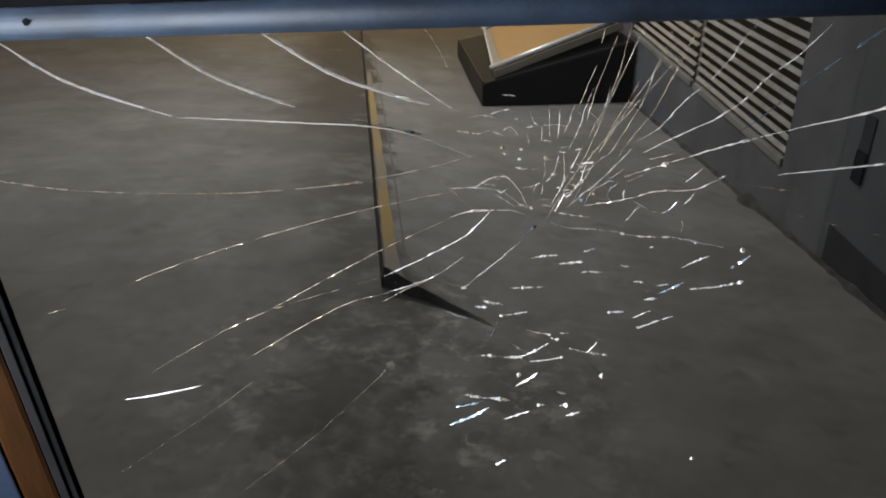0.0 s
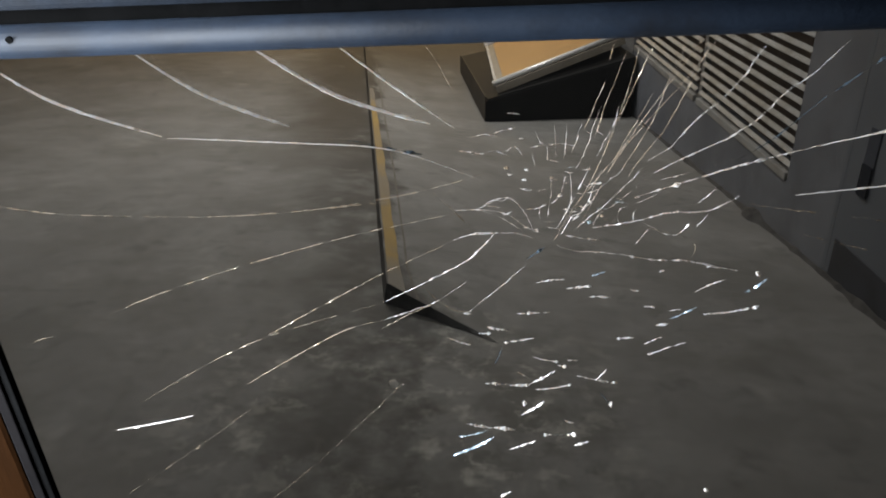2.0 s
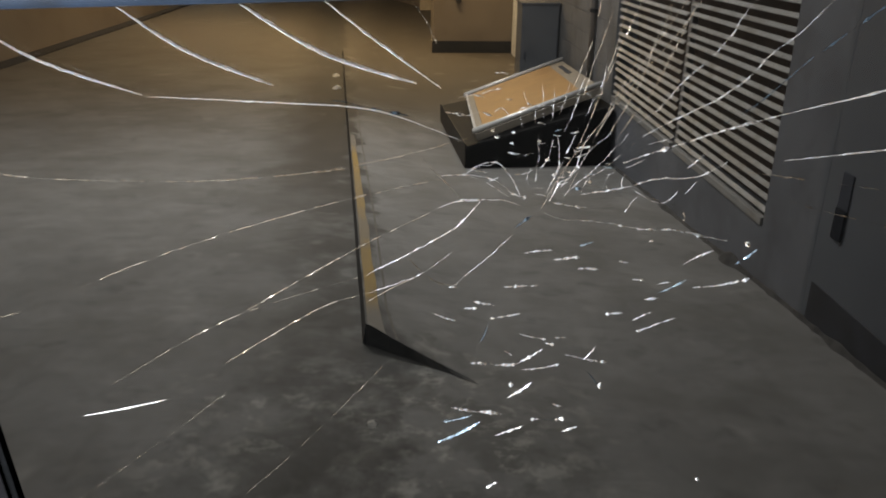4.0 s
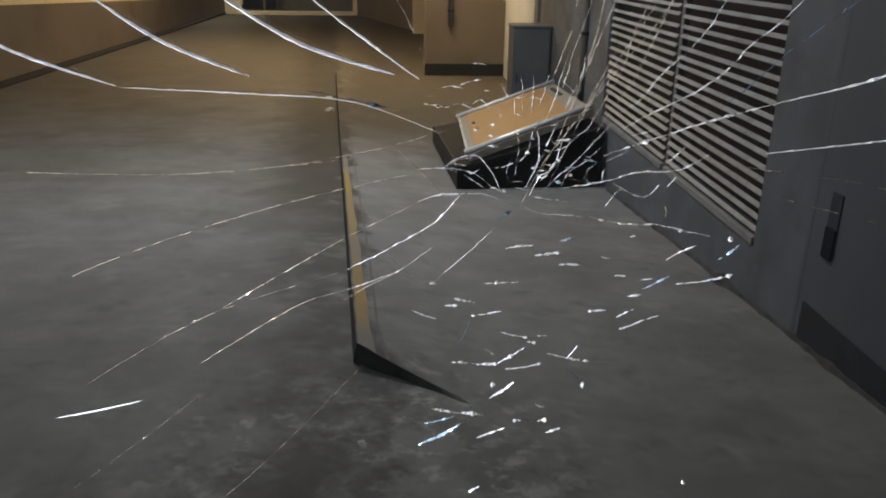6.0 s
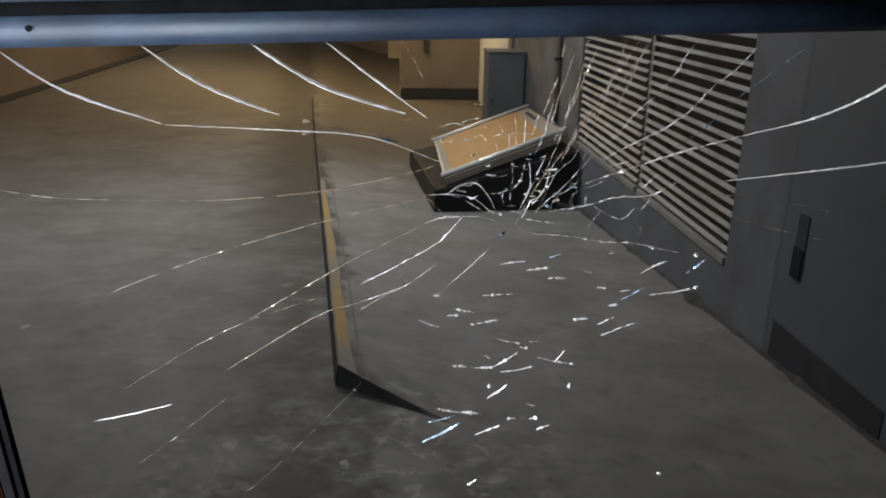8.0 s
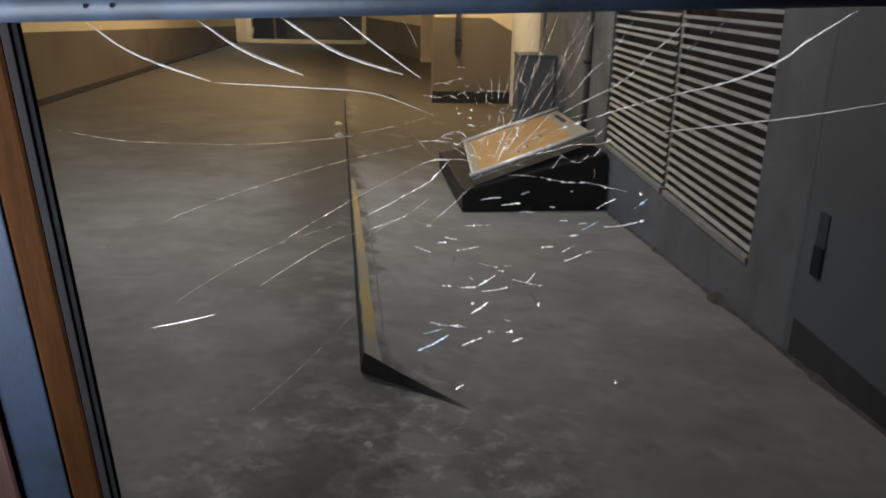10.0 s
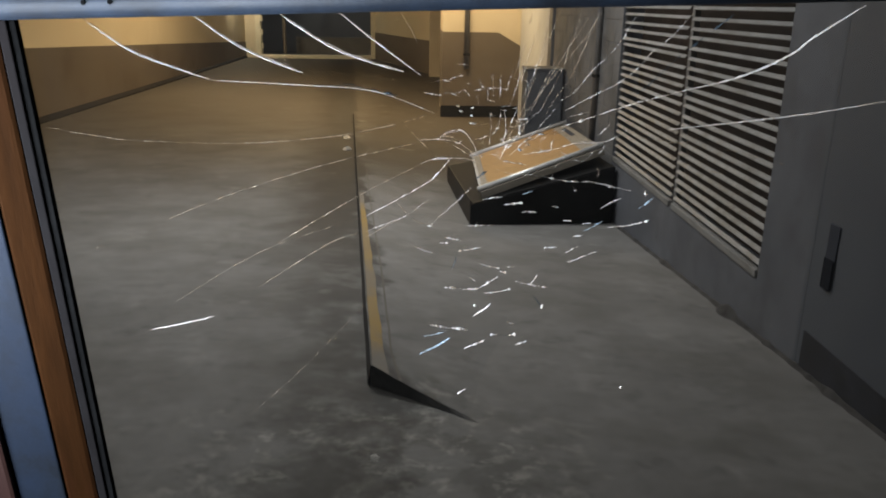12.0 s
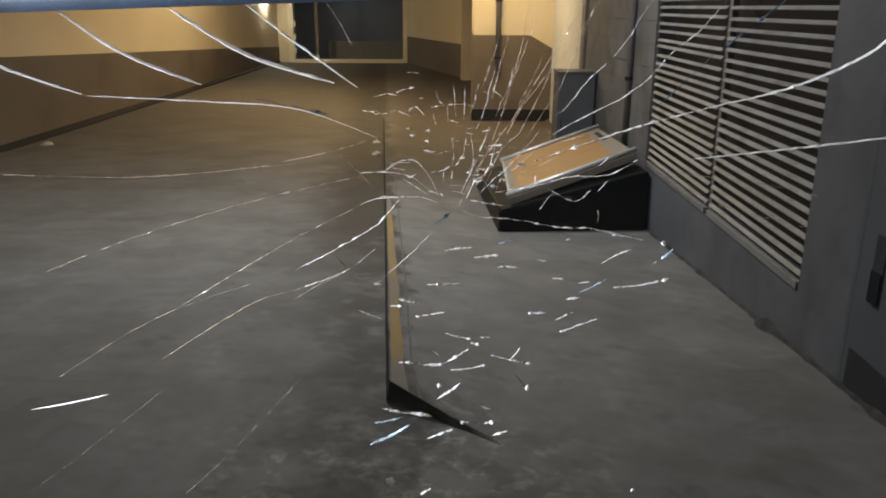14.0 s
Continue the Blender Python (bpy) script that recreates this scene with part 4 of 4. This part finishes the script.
rng = random.Random(4)
CHIPS_MIDDLE = (
    (6, -30, 18, 3, 0.9, 0), (24, -35, 16, 0, 1.2, 2), (38, -43, 14, 0, 0.9, 0), (-8, -54, 15, -4, 1.0, 3), (4, -54, 5, 0, 0.5, 0),
    (-28, -66, 15, -11, 1.2, 0), (-36, -70, 10, 6, 1.0, 0), (-14, -76, 20, 3, 0.7, 1), (-54, -76, 17, -17, 1.0, 0), (57, -76, 12, 5, 1.0, 1),
    (75, -78, 13, 23, 0.6, 0), (80, -86, 17, 17, 0.8, 1), (93, -81, 8, 14, 0.5, 0), (80, -65, 9, 0, 1.1, 0), (87, -54, 8, 0, 0.7, 0))
CHIPS_RIGHT = (
    (70, -51, 7, 0, 0.8, 2), (107, -36, 20, 27, 0.8, 0), (123, -54, 36, 8, 1.1, 2), (136, -27, 3, 0, 1.5, 3), (108, -22, 9, -6, 0.6, 1),
    (4, -92, 19, -18, 0.8, 2), (15, -98, 6, -9, 1.2, 2), (22, -93, 7, 0, 0.7, 0), (-30, -113, 15, 0, 1.0, 3), (-14, -114, 14, -4, 1.0, 2),
    (2, -108, 21, 39, 0.8, 3), (10, -116, 25, 7, 0.7, 2), (40, -110, 29, -8, 1.0, 2), (42, -106, 13, 48, 0.6, 0), (-12, -105, 7, -34, 0.8, 0))
CHIPS_LOWER = (
    (50, -132, 3, -18, 1.5, 3), (-4, -135, 21, 43, 0.9, 0), (-10, -130, 4, -14, 1.4, 3), (22, -148, 7, -16, 1.0, 0), (7, -160, 6, 0, 0.9, 1),
    (24, -160, 6, 9, 1.4, 2), (32, -169, 11, 22, 1.0, 0), (-42, -151, 19, -6, 1.6, 0), (-24, -154, 16, -4, 1.7, 3), (-11, -170, 21, 29, 1.0, 0),
    (-48, -54, 5, 0, 0.8, 0), (60, -38, 6, -9, 0.6, 0), (76, -24, 3, 18, 0.6, 0), (126, -216, 3, 0, 1.2, 3), (-23, -219, 9, 40, 1.0, 1))
for table in (CHIPS_MIDDLE, CHIPS_RIGHT, CHIPS_LOWER):
    for row in table:
        chip(*row)
for a, b, n, t, w in ((36, -25, 9, 13, 0.7), (92, -56, 20, 24, 1.0), (136, -36, 16, 35, 1.2), (-47, -158, 21, 14, 1.0), (-47, -170, 35, 31, 1.5)):
    chip(a, b, n, t, w, 0, M_bluechip)
for a, b, n, t, w in ((45, -126, 13, -51, 0.6), (-28, -88, 17, 69, 0.6), (16, -160, 11, 0, 0.5)):
    chip(a, b, n, t, w, 0, M_bluecrack)
# broken rows of beads above the impact
for row_b, first, last in ((85, -18, -7), (50, -22, 20), (44, -20, 30), (38, -10, 44), (30, 10, 52), (24, -30, 56), (17, 20, 46), (10, -10, 50)):
    a = first
    while a < last:
        n = rng.choice((2.4, 3.4, 5.0, 8.0))
        chip(a, row_b + rng.uniform(-3, 3), n, rng.uniform(-22, 16), rng.uniform(0.3, 0.65), rng.choice((0, 0, 3, 2)), rng.choice((None, None, None, None, M_bluechip, M_web)))
        a += n + rng.choice((3, 5, 8, 14))


# ---------------------------------------------------------------- wall foot mortar and block courses
def wall_foot():
    bm = bmesh.new()
    y = 2.4
    prev = None
    while y < 8.4:
        r = 0.022 + 0.03 * max(0, noise.noise((y * 3.1, 0, 1))) + 0.02 * max(0, noise.noise((y * 9, 2, 1)))
        if 5.0 < y < 5.3:
            r += 0.05 * math.sin((y - 5.0) / 0.3 * math.pi)
        z = ground_z(WX, y)
        ring = [bm.verts.new((WX + 0.002, y, z + r * 0.9)), bm.verts.new((WX - r * 0.55, y, z + r * 0.65)), bm.verts.new((WX - r * 1.2, y, z - 0.004))]
        if prev:
            bm.faces.new((prev[0], prev[1], ring[1], ring[0]))
            bm.faces.new((prev[1], prev[2], ring[2], ring[1]))
        prev = ring
        y += 0.035
    tagged(part("wall_foot_mortar", bm, M_foot, smooth=True), "dark uneven mortar fillet along the wall foot", "trim", kind="structure")


wall_foot()


def block_courses():
    wall = bpy.data.objects["wall_east_far"]
    y0, y1, h, w = G_Y1 + 0.004, 13.39, 0.25, 0.62
    z, row = -1.05, 0
    full = box_bm((-0.006, 0.006, 0.006), (0.0, w - 0.006, h - 0.006), 0.002)
    me = bpy.data.meshes.new("block")
    full.to_mesh(me)
    full.free()
    me.materials.append(M_block)
    while z < 2.6:
        y = y0 - (w / 2 if row % 2 else 0)
        while y < y1:
            a, b = max(y, y0), min(y + w, y1)
            if b - a > 0.1:
                o = new("block", me)
                o.parent = wall
                o.location = (WX - random.uniform(0, 0.002), a, z)
                o.scale = (1, (b - a) / w, 1)
            y += w
        z += h
        row += 1


M_block = surface("grey painted block", (0.13, 0.132, 0.135), (0.20, 0.202, 0.205), 2.4, 0.7, bump=0.3, grain=50, vary=0.07, stains=(0.11, 0.108, 0.105), stain_scale=1.5)
block_courses()
